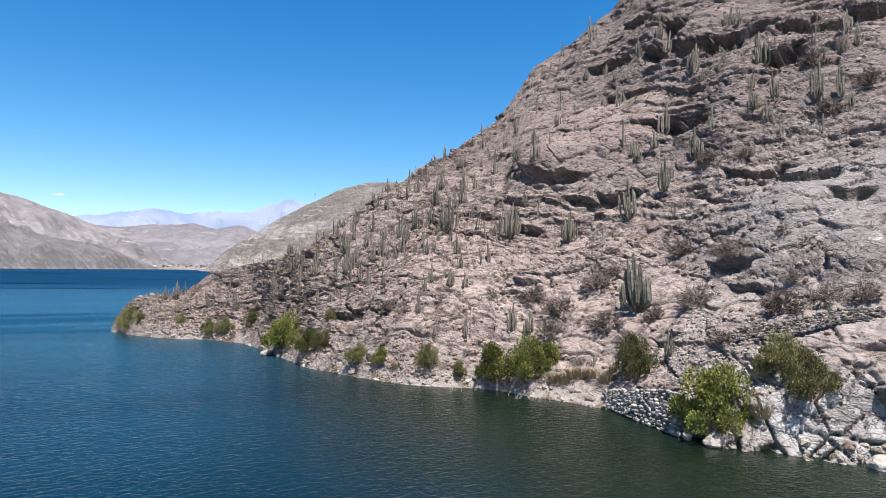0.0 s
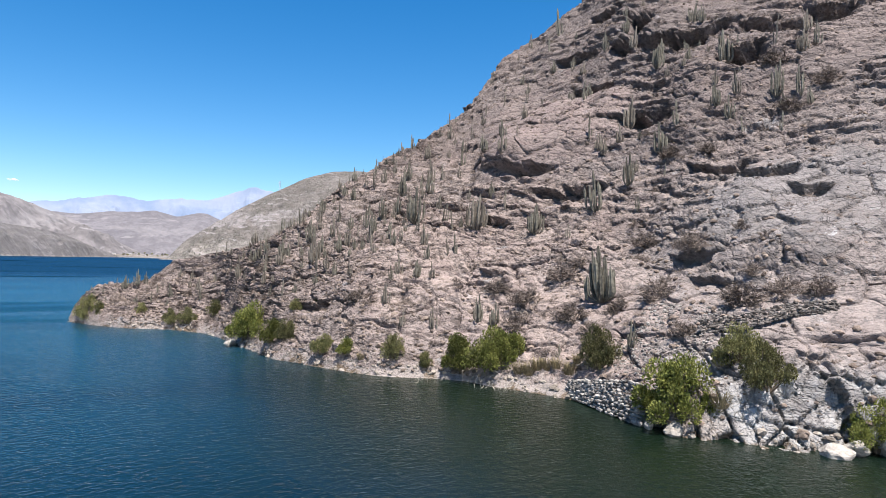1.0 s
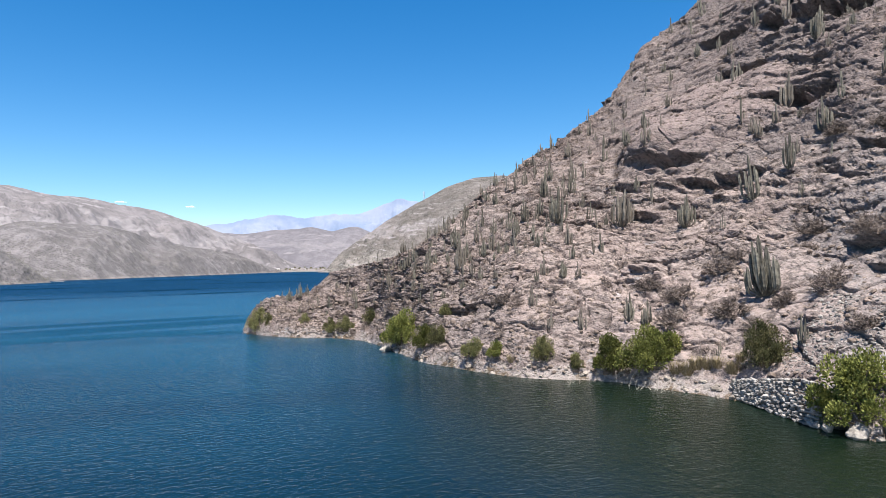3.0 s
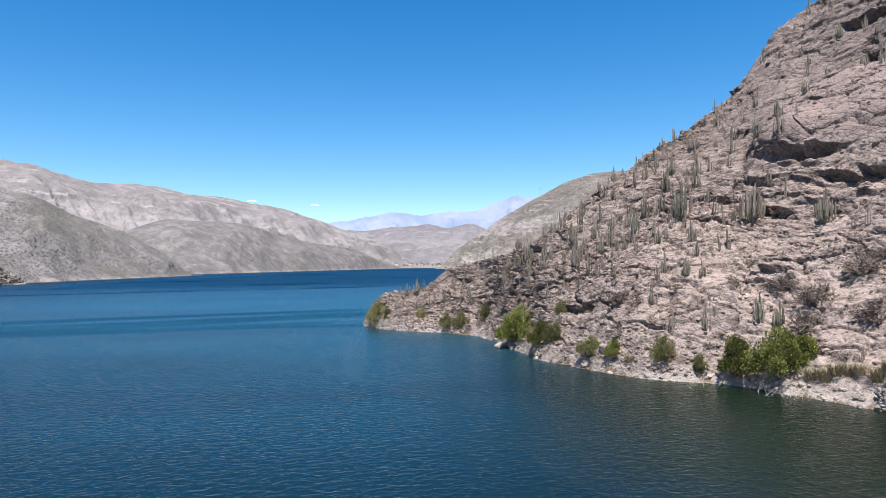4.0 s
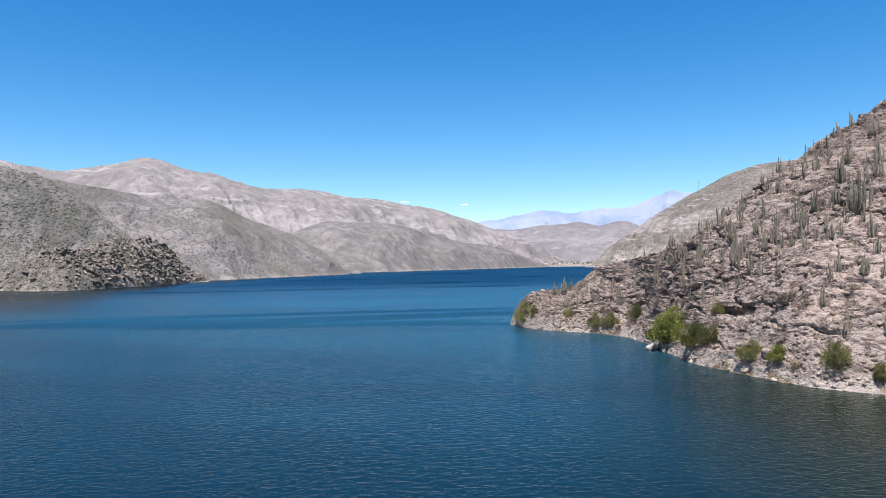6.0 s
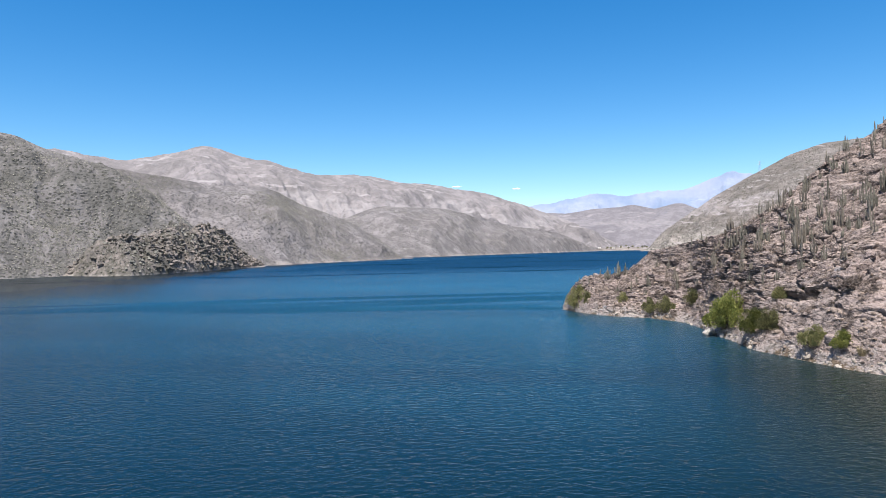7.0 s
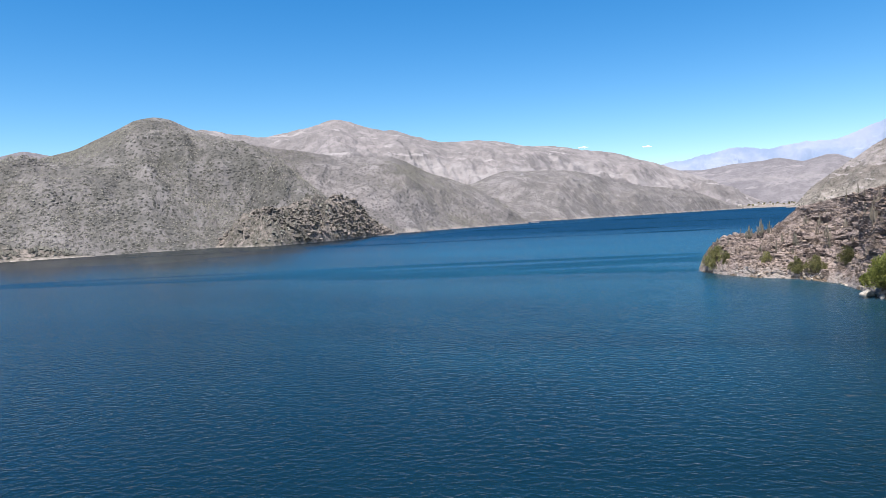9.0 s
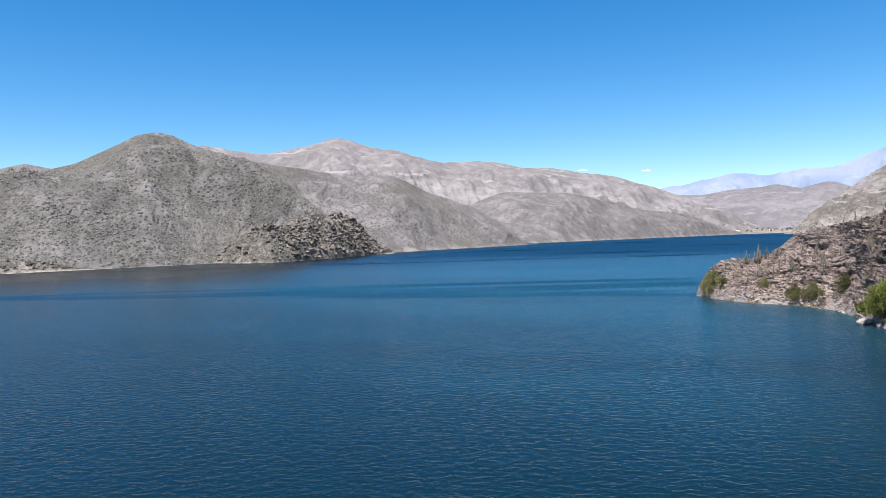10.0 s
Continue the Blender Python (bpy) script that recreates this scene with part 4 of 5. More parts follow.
def plant_cacti():
    rng = random.Random(5)
    taken = []
    for x, y, high, stems in CACTI_RIGHT + CACTI_LEFT + CACTI_POINT:
        put_cactus(x, y, high, stems, rng)
        taken.append((x, y))
    # the thicker stand on the left slope and along the crest, and a few over the rest
    for low, high_b, near, far, number, tall in ((0.0, 13.0, 0.40, 0.98, 92, 2.0), (2.0, 13.0, 0.9, 1.0, 10, 1.3), (-9.0, 2.0, 0.25, 0.98, 40, 2.2), (-32.0, -9.0, 0.35, 0.85, 60, 2.4), (13.0, 24.5, 0.3, 1.0, 34, 1.7)):
        made = tries = 0
        while made < number and tries < 4000:
            tries += 1
            b, s = rng.uniform(low, high_b), rng.uniform(near, far)
            if number > 50 and noise.noise((b * 0.35, s * 5, 3.1)) < -0.12:
                continue
            d0, dc = np.interp(-b, [-r[0] for r in HILL], [r[1] for r in HILL]), np.interp(-b, [-r[0] for r in HILL], [r[6] for r in HILL])
            x, y = polar(b, d0 + s * (dc - d0))
            if any((x - p) ** 2 + (y - q) ** 2 < 1.4 for p, q in taken):
                continue
            taken.append((x, y))
            put_cactus(x, y, tall * rng.uniform(0.5, 1.35), rng.choice((1, 2, 3, 4, 4, 5, 5, 6, 8)), rng)
            made += 1


plant_cacti()


# ---- dry shrubs, green bushes, grass ----
def twig(verts, faces, a, b, ra, rb):
    """A thin three-sided tapering rod from a to b."""
    way = (b - a).normalized()
    u = way.orthogonal().normalized()
    v = way.cross(u)
    n = len(verts)
    for p, r in ((a, ra), (b, rb)):
        for k in range(3):
            verts.append(p + r * (math.cos(2.094 * k) * u + math.sin(2.094 * k) * v))
    for k in range(3):
        faces.append((n + k, n + (k + 1) % 3, n + 3 + (k + 1) % 3, n + 3 + k))


def leaf(verts, faces, at, way, long, wide, rng):
    """A small folded leaf."""
    side = way.cross(Vector((rng.uniform(-1, 1), rng.uniform(-1, 1), rng.uniform(-1, 1)))).normalized() * wide
    n = len(verts)
    lift = side.cross(way) * 0.35
    verts.extend((at, at + way * long * 0.5 + side + lift, at + way * long, at + way * long * 0.5 - side + lift))
    faces.append((n, n + 1, n + 2))
    faces.append((n, n + 2, n + 3))


def up_way(rng, flat=0.3):
    a, z = rng.uniform(0, 2 * math.pi), rng.uniform(flat, 1.0)
    r = math.sqrt(max(0, 1 - z * z))
    return Vector((r * math.cos(a), r * math.sin(a), z))


def dry_shrub(seed, limbs=40):
    """Half a ball of fine bare twigs with a little withered leaf, one metre in height and half-width."""
    rng = random.Random(seed)
    root = tagged(new("dry_shrub"), "dry grey-brown twiggy desert shrub with withered leaves", "shrub", "shrubs on the hillside")
    verts, faces, lv, lf = [], [], [], []
    for _ in range(limbs):
        way = up_way(rng, 0.05)
        a = Vector((rng.uniform(-0.2, 0.2), rng.uniform(-0.2, 0.2), -0.05))
        b = a + way * rng.uniform(0.3, 0.62)
        twig(verts, faces, a, b, 0.018, 0.010)
        for _ in range(5):
            c = b + (way + 0.9 * Vector((rng.uniform(-1, 1), rng.uniform(-1, 1), rng.uniform(-0.5, 0.9)))).normalized() * rng.uniform(0.18, 0.42)
            foot = b.lerp(a, rng.uniform(0, 0.5))
            twig(verts, faces, foot, c, 0.010, 0.004)
            for _ in range(8):
                at = foot.lerp(c, rng.uniform(0.2, 1.0))
                tip = at + up_way(rng, -0.5) * rng.uniform(0.08, 0.2)
                side = Vector((rng.uniform(-1, 1), rng.uniform(-1, 1), rng.uniform(-1, 1))) * 0.016
                n = len(verts)
                verts.extend((at - side, at + side, tip))
                faces.append((n, n + 1, n + 2))
            for _ in range(1):
                leaf(lv, lf, b.lerp(c, rng.uniform(0.2, 1.0)), up_way(rng, -0.6), rng.uniform(0.05, 0.10), 0.018, rng)
    part("twig_frame", raw_mesh("twig_frame", verts, faces), TWIG, root)
    part("foliage", raw_mesh("foliage", lv, lf), DRY_LEAF, root, "withered brown leaves")
    return root


def green_bush(seed, material, label, leaves, blobs, flat):
    """A leafy bush of many clumps on a few limbs, about one metre in height and half-width."""
    rng = random.Random(seed)
    root = tagged(new("green_bush"), label, "bush", "bushes along the shore")
    verts, faces, lv, lf = [], [], [], []
    ends = []
    for k in range(blobs):
        way = up_way(rng, 0.0)
        end = Vector((way.x * rng.uniform(0.25, 0.95), way.y * rng.uniform(0.25, 0.95), 0.15 + way.z * flat * rng.uniform(0.2, 0.8)))
        ends.append((end, rng.uniform(0.12, 0.32)))
        mid = end * 0.5 + Vector((rng.uniform(-0.08, 0.08), rng.uniform(-0.08, 0.08), -0.03))
        twig(verts, faces, Vector((end.x * 0.08, end.y * 0.08, -0.1)), mid, 0.035, 0.022)
        twig(verts, faces, mid, end, 0.022, 0.008)
    for k in range(leaves):
        centre, r = ends[k % blobs]
        way = up_way(rng, -0.7)
        at = centre + way * r * rng.uniform(0.55, 1.08)
        if at.z < 0.02:
            continue
        leaf(lv, lf, at, (way + 0.9 * up_way(rng, -0.3)).normalized(), rng.uniform(0.038, 0.078), rng.uniform(0.014, 0.024), rng)
    part("trunk", raw_mesh("trunk", verts, faces), BARK, root, "dark thin branching stems")
    part("crown", raw_mesh("crown", lv, lf), material, root)
    return root


def grass_tuft(seed):
    rng = random.Random(seed)
    root = tagged(new("grass_tuft"), "tuft of dry straw-coloured grass", "grass", "grass tufts by the shore")
    verts, faces = [], []
    for _ in range(220):
        a = rng.uniform(0, 6.28)
        r = 0.35 * math.sqrt(rng.random())
        base = Vector((r * math.cos(a), r * math.sin(a), -0.05))
        b = a + rng.uniform(-0.8, 0.8)
        tip = base + Vector((math.cos(b) * rng.uniform(0.1, 0.6), math.sin(b) * rng.uniform(0.1, 0.6), rng.uniform(0.5, 1.0)))
        mid = base.lerp(tip, 0.55) + Vector((0, 0, 0.12))
        side = Vector((-math.sin(b), math.cos(b), 0)) * 0.012
        n = len(verts)
        verts.extend((base - side, base + side, mid + side * 0.8, mid - side * 0.8, tip))
        faces.extend(((n, n + 1, n + 2, n + 3), (n + 3, n + 2, n + 4)))
    part("tussock", raw_mesh("tussock", verts, faces), STRAW, root)
    return root


SHRUBS = [dry_shrub(200 + k) for k in range(6)]
SMALL_SHRUBS = [dry_shrub(220 + k, 18) for k in range(6)]
BRIGHT = [green_bush(300 + k, LEAF, "fresh bright green leafy bush at the water's edge", 12000, 27, 0.95) for k in range(3)]
OLIVE = [green_bush(320 + k, DARK_LEAF, "dense olive-green bush on the stony bank", 8500, 26, 0.95) for k in range(4)]
TUFTS = [grass_tuft(340 + k) for k in range(2)]

SHRUB_PLACES = [
    (11.1, 64.1, 1.5), (14.9, 65.7, 1.6), (20.6, 55.5, 1.4), (14.4, 59.0, 1.4), (18.1, 57.7, 1.0), (24.5, 58.3, 1.8), (20.0, 48.5, 1.0),
    (26.6, 51.5, 0.8), (24.5, 48.9, 1.6), (27.4, 48.8, 1.4), (29.1, 47.0, 1.2), (9.9, 61.7, 1.4), (15.5, 56.7, 1.0), (8.8, 67.3, 1.2),
    (44.3, 70.7, 2.1), (31.8, 71.8, 1.0), (23.0, 65.8, 1.2), (29.2, 75.7, 1.2), (-5.2, 69.2, 1.0), (41.4, 76.3, 1.4), (39.8, 70.1, 1.2),
    (16.6, 66.1, 1.1),
]
# place, height of the foot, height, wider or narrower, bright or olive
BUSH_PLACES = [
    (-17.7, 78.3, 1.2, 4.2, 0.92, 0), (-13.9, 71.8, 1.5, 2.4, 0.95, 0), (-12.3, 70.5, 1.6, 2.4, 0.75, 1), (-7.9, 65.6, 1.3, 2.3, 0.75, 1),
    (-5.6, 63.7, 1.6, 1.5, 0.95, 0), (-1.2, 61.6, 1.6, 2.3, 0.75, 1), (1.7, 60.7, 0.8, 1.6, 0.75, 1), (4.8, 59.8, 0.8, 3.3, 0.95, 0),
    (8.0, 58.2, 1.3, 4.2, 0.95, 0), (15.0, 52.5, 2.5, 3.4, 0.75, 1), (17.4, 42.8, 0.4, 4.5, 0.95, 0), (21.8, 43.5, 4.0, 3.6, 0.75, 1),
    (22.2, 41.0, 3.2, 3.3, 0.80, 1),
]
BUSH_POINT = [
    (-45.3, 99.2, 0.6, 3.7, 0.72, 1), (-43.0, 98.0, 1.3, 2.1, 0.7, 1), (-37.1, 97.2, 1.6, 2.3, 0.7, 1), (-32.0, 94.4, 0.8, 2.5, 0.75, 1),
    (-29.4, 93.5, 1.0, 2.4, 0.75, 1), (-25.8, 92.9, 2.0, 2.4, 0.75, 1), (-12.2, 75.3, 4.6, 1.6, 0.75, 1), (-9.7, 75.9, 5.2, 1.4, 0.75, 1),
    (27.1, 37.9, 0.5, 3.0, 0.95, 0),
]


def plant_bushes():
    rng = random.Random(9)
    for k, (x, y, size) in enumerate(SHRUB_PLACES):
        put_thing(SHRUBS[k % 6], stand(x, y, rng.uniform(0, 6.28), min(size * 1.55, 2.2), 0.08))
    for k, (x, y, z, high, wide, olive) in enumerate(BUSH_PLACES + BUSH_POINT):
        m = Matrix.Translation((x, y, z - 0.15)) @ Matrix.Rotation(rng.uniform(0, 6.28), 4, "Z") @ Matrix.Diagonal((high * 0.92,) * 3 + (1,))
        if m:
            put_thing((OLIVE if olive else BRIGHT)[k % (4 if olive else 3)], m @ Matrix.Diagonal((wide * 0.80, wide * 0.80, 1, 1)))
    for k, (x, y, size) in enumerate(((13.1, 54.1, 1.7), (19.4, 41.3, 1.7), (10.2, 56.1, 1.7), (11.6, 55.9, 1.6), (-4.1, 62.6, 1.1), (9.4, 56.6, 1.5), (12.3, 55.2, 1.4), (10.9, 56.0, 1.6), (13.8, 54.4, 1.2))):
        put_thing(TUFTS[k % 2], stand(x, y, rng.uniform(0, 6.28), size * 0.75, 0.05))
    # small shrubs over the slopes
    made = tries = 0
    while made < 270 and tries < 6000:
        tries += 1
        b, s = rng.uniform(-33, 20), rng.uniform(0.06, 0.95) ** 1.2
        d0, dc = np.interp(-b, [-r[0] for r in HILL], [r[1] for r in HILL]), np.interp(-b, [-r[0] for r in HILL], [r[6] for r in HILL])
        x, y = polar(b, d0 + s * (dc - d0))
        if 12 < x < 31 and y < 53:
            continue
        put_thing(SMALL_SHRUBS[made % 6], stand(x, y, rng.uniform(0, 6.28), 0.35 + 0.8 * rng.random() ** 1.5, 0.05))
        made += 1


plant_bushes()


def undergrowth(number):
    """Small withered tufts, too many to count, between the shrubs: fine blades fanning out from one root each."""
    rng = random.Random(17)
    bs, d0s, dcs = [-r[0] for r in HILL], [r[1] for r in HILL], [r[6] for r in HILL]
    verts, faces, made = [], [], 0
    while made < number:
        b, s = rng.uniform(-34, 23), rng.uniform(0.03, 0.97)
        x, y = polar(b, np.interp(-b, bs, d0s) * (1 - s) + np.interp(-b, bs, dcs) * s)
        if noise.noise((x * 0.11, y * 0.11, 4.2)) < rng.uniform(-0.5, 0.3):
            continue
        z, _ = ground(x, y)
        if z is None or z < 0.8:
            continue
        made += 1
        root, size = Vector((x, y, z - 0.04)), 0.22 + 0.5 * rng.random() ** 2
        for _ in range(34):
            way = up_way(rng, 0.1)
            at = root + Vector((rng.uniform(-0.3, 0.3), rng.uniform(-0.3, 0.3), 0)) * size
            side = way.orthogonal().normalized() * size * rng.uniform(0.03, 0.06)
            n = len(verts)
            verts.extend((at - side, at + side, at + way * size * rng.uniform(0.7, 1.4)))
            faces.append((n, n + 1, n + 2))
    tagged(new("undergrowth", raw_mesh("undergrowth", verts, faces, TWIG)), "small withered brown tufts scattered over the stony slope", "undergrowth", kind="stuff")


undergrowth(1700)


# ---- stones ----
def stone_mesh(seed, rough=0.22):
    """A rounded broken stone, about one metre across, in a few faces."""
    rng = random.Random(seed)
    bm = bmesh.new()
    bmesh.ops.create_icosphere(bm, subdivisions=1, radius=0.5)
    for v in bm.verts:
        v.co *= 1 + rng.uniform(-rough, rough)
        v.co = Vector((max(-0.46, min(0.46, v.co.x)), max(-0.44, min(0.44, v.co.y)), max(-0.40, min(0.40, v.co.z))))
    me = bpy.data.meshes.new("stone")
    bm.to_mesh(me)
    bm.free()
    return me


STONES = [stone_mesh(400 + k) for k in range(10)]


def scatter_stones(name, label, places, material):
    """Many loose stones in one mesh: place, size, seed."""
    shapes = []
    for me in STONES:
        co = np.empty(len(me.vertices) * 3)
        me.vertices.foreach_get("co", co)
        shapes.append((co.reshape(-1, 3), np.array([p.vertices[:] for p in me.polygons])))
    rng = np.random.default_rng(3)
    verts, faces, n = [], [], 0
    for (x, y, z, size), pick in zip(places, rng.integers(0, len(shapes), len(places))):
        co, tri = shapes[pick]
        a, b = rng.uniform(0, 6.28, 2)
        turn = np.array(Euler((b, a, a - b)).to_matrix())
        co = (co * rng.uniform(0.6, 1.2, 3)) @ turn.T * size * (1, 1, 0.75)
        verts.append(co + (x, y, z + 0.12 * size))
        faces.append(tri + n)
        n += len(co)
    me = raw_mesh(name, np.concatenate(verts), np.concatenate(faces), material)
    return tagged(new(name, me), label, "stones", kind="stuff")


def loose_stones():
    rng = random.Random(21)
    rubble, shore = [], []
    bs, d0s, dcs = [-r[0] for r in HILL], [r[1] for r in HILL], [r[6] for r in HILL]
    while len(rubble) < 8000:
        b, s = rng.uniform(-36, 25), rng.random() ** 1.5
        d0, dc = np.interp(-b, bs, d0s), np.interp(-b, bs, dcs)
        x, y = polar(b, d0 + s * (dc - d0))
        if noise.noise((x * 0.12, y * 0.12, 0.5)) < rng.uniform(-0.6, 0.35):
            continue
        z, _ = ground(x, y)
        if z is not None and z > 0.5:
            rubble.append((x, y, z - 0.03, 0.12 + 0.6 * rng.random() ** 5))
    # grey scree between the two walls
    scree = []
    while len(scree) < 1500:
        x, y = rng.uniform(13.0, 23.5), rng.uniform(43.5, 54.5)
        z, _ = ground(x, y)
        if z is not None and 2.2 < z < 7.5 and noise.noise((x * 0.35, y * 0.35, 7.7)) > rng.uniform(-0.45, 0.25):
            scree.append((x, y, z - 0.03, 0.10 + 0.26 * rng.random() ** 2))
    while len(shore) < 700:
        b = rng.uniform(-35, 25)
        d0 = np.interp(-b, bs, d0s)
        x, y = polar(b, d0 + rng.uniform(-0.6, 1.5))
        z, _ = ground(x, y)
        if z is not None and -0.25 < z < 1.0:
            shore.append((x, y, z - 0.05, 0.12 + 0.55 * rng.random() ** 4))
    scatter_stones("rubble", "loose pinkish-grey stones lying over the slope", rubble, STONE)
    scatter_stones("scree", "broken grey scree lying above the retaining wall", scree, WALL_STONE)
    scatter_stones("shore_stones", "pale lime-stained stones along the waterline", shore, SHORE_STONE)


loose_stones()


def boulder(seed, material, label):
    rng = random.Random(seed)
    bm = bmesh.new()
    bmesh.ops.create_icosphere(bm, subdivisions=3, radius=0.5)
    off = Vector((rng.uniform(0, 50), rng.uniform(0, 50), 0))
    cuts = [(up_way(rng, -0.5), rng.uniform(0.30, 0.42)) for _ in range(7)]
    for v in bm.verts:
        for n, d in cuts:
            over = v.co.dot(n) - d
            if over > 0:
                v.co -= n * over * 0.9
        v.co *= 1 + 0.22 * noise.noise(v.co * 3 + off) + 0.14 * noise.noise(v.co * 8 + off)
    me = bpy.data.meshes.new("boulder")
    bm.to_mesh(me)
    bm.free()
    me.materials.append(material)
    return tagged(new("boulder", me), label, "boulder", "boulders by the water" if material is PALE_STONE else "boulders on the hillside")


def boulders():
    rng = random.Random(33)
    pale = [boulder(500 + k, PALE_STONE, "pale lime-crusted boulder lying in the shallow water") for k in range(3)]
    plain = [boulder(510 + k, ROCK, "weathered pinkish-grey boulder on the stony slope") for k in range(5)]
    for k, (x, y, z, size, flat) in enumerate(((-20.2, 79.2, 0.15, 1.5, 0.75), (16.6, 41.5, 0.3, 1.5, 0.7), (24.2, 37.3, 0.2, 1.9, 0.5), (15.6, 42.9, 0.2, 0.9, 0.7), (-18.2, 77.6, 0.1, 1.0, 0.6), (25.6, 37.6, 0.4, 1.5, 0.6))):
        put_thing(pale[k % 3], Matrix.Translation((x, y, z)) @ Matrix.Rotation(k * 1.3, 4, "Z") @ Matrix.Diagonal((size, size * 0.8, size * flat, 1)))
    made = 0
    while made < 60:
        b, s = rng.uniform(-33, 24), rng.uniform(0.04, 0.9)
        d0, dc = np.interp(-b, [-r[0] for r in HILL], [r[1] for r in HILL]), np.interp(-b, [-r[0] for r in HILL], [r[6] for r in HILL])
        x, y = polar(b, d0 + s * (dc - d0))
        if 12 < x < 31 and y < 52:
            continue
        m = stand(x, y, rng.uniform(0, 6.28), rng.uniform(0.7, 1.7), 0.0, tip=rng.uniform(-0.5, 0.5))
        put_thing(plain[made % 5], m @ Matrix.Diagonal((1.2, 0.9, 0.8, 1)))
        made += 1


boulders()


# ---- dry stone walls ----
def stone_wall(label, base, top, stone, rng, material):
    """Rough stones laid in courses between a base line and a top line (points of x, y, z)."""
    root = tagged(new("stone_wall"), label, "wall", "dry stone walls on the bank")
    for me in STONES:
        if not me.materials:
            me.materials.append(WALL_STONE)
    base, top = np.array(base, float), np.array(top, float)

    def along(line, t):
        cut = np.concatenate([[0], np.cumsum(np.linalg.norm(np.diff(line, axis=0), axis=1))])
        return Vector([np.interp(t * cut[-1], cut, line[:, k]) for k in range(3)])

    long = (along(base, 1) - along(base, 0)).length
    line_turn = math.atan2(base[-1][1] - base[0][1], base[-1][0] - base[0][0])
    rows = max(3, int(max((along(top, t / 8) - along(base, t / 8)).length for t in range(9)) / (stone * 0.62)))
    count = 0
    for r in range(rows):
        t = rng.uniform(0, 0.03)
        while t < 1:
            size = stone * rng.uniform(0.65, 1.45)
            low, high = along(base, t), along(top, t)
            p = low.lerp(high, (r + 0.4 + rng.uniform(-0.15, 0.15)) / rows)
            ob = new("stone", STONES[rng.randrange(10)])
            ob.parent = root
            ob.material_slots[0].link = "OBJECT"
            ob.material_slots[0].material = material
            ob.matrix_basis = (Matrix.Translation(p + Vector((rng.uniform(-0.07, 0.07), rng.uniform(-0.07, 0.07), 0)))
                               @ Euler((rng.uniform(-0.3, 0.3), rng.uniform(-0.3, 0.3), rng.uniform(-0.5, 0.5) + line_turn)).to_matrix().to_4x4()
                               @ Matrix.Diagonal((size * rng.uniform(1.0, 1.6), size * rng.uniform(0.9, 1.2), size * rng.uniform(0.5, 0.85), 1)))
            count += 1
            t += size * 0.95 / long
    return root


stone_wall("dry stone retaining wall of grey stones above the water", [(12.7, 52.4, 0.15), (13.7, 48.6, 0.05), (14.6, 45.5, 0.0), (15.3, 43.6, 0.05)],
           [(12.9, 53.1, 1.3), (14.3, 49.0, 2.1), (15.3, 46.0, 2.6), (15.9, 44.2, 2.6)], 0.35, random.Random(41), WALL_STONE)
stone_wall("low curved dry stone terrace wall on the slope", [(20.7, 47.3, 5.7), (23.0, 45.1, 6.4), (26.3, 45.4, 7.3), (29.4, 45.0, 7.7)],
           [(20.8, 47.6, 6.75), (23.1, 45.5, 7.45), (26.4, 45.8, 8.25), (29.5, 45.4, 8.5)], 0.29, random.Random(42), SHADED_STONE)


# ---- scrub on the far hills ----
SCRUB = plain_material("far_scrub", (0.090, 0.087, 0.076), (0.140, 0.131, 0.114), 0.4, 0.95, 0.1, 0.4)


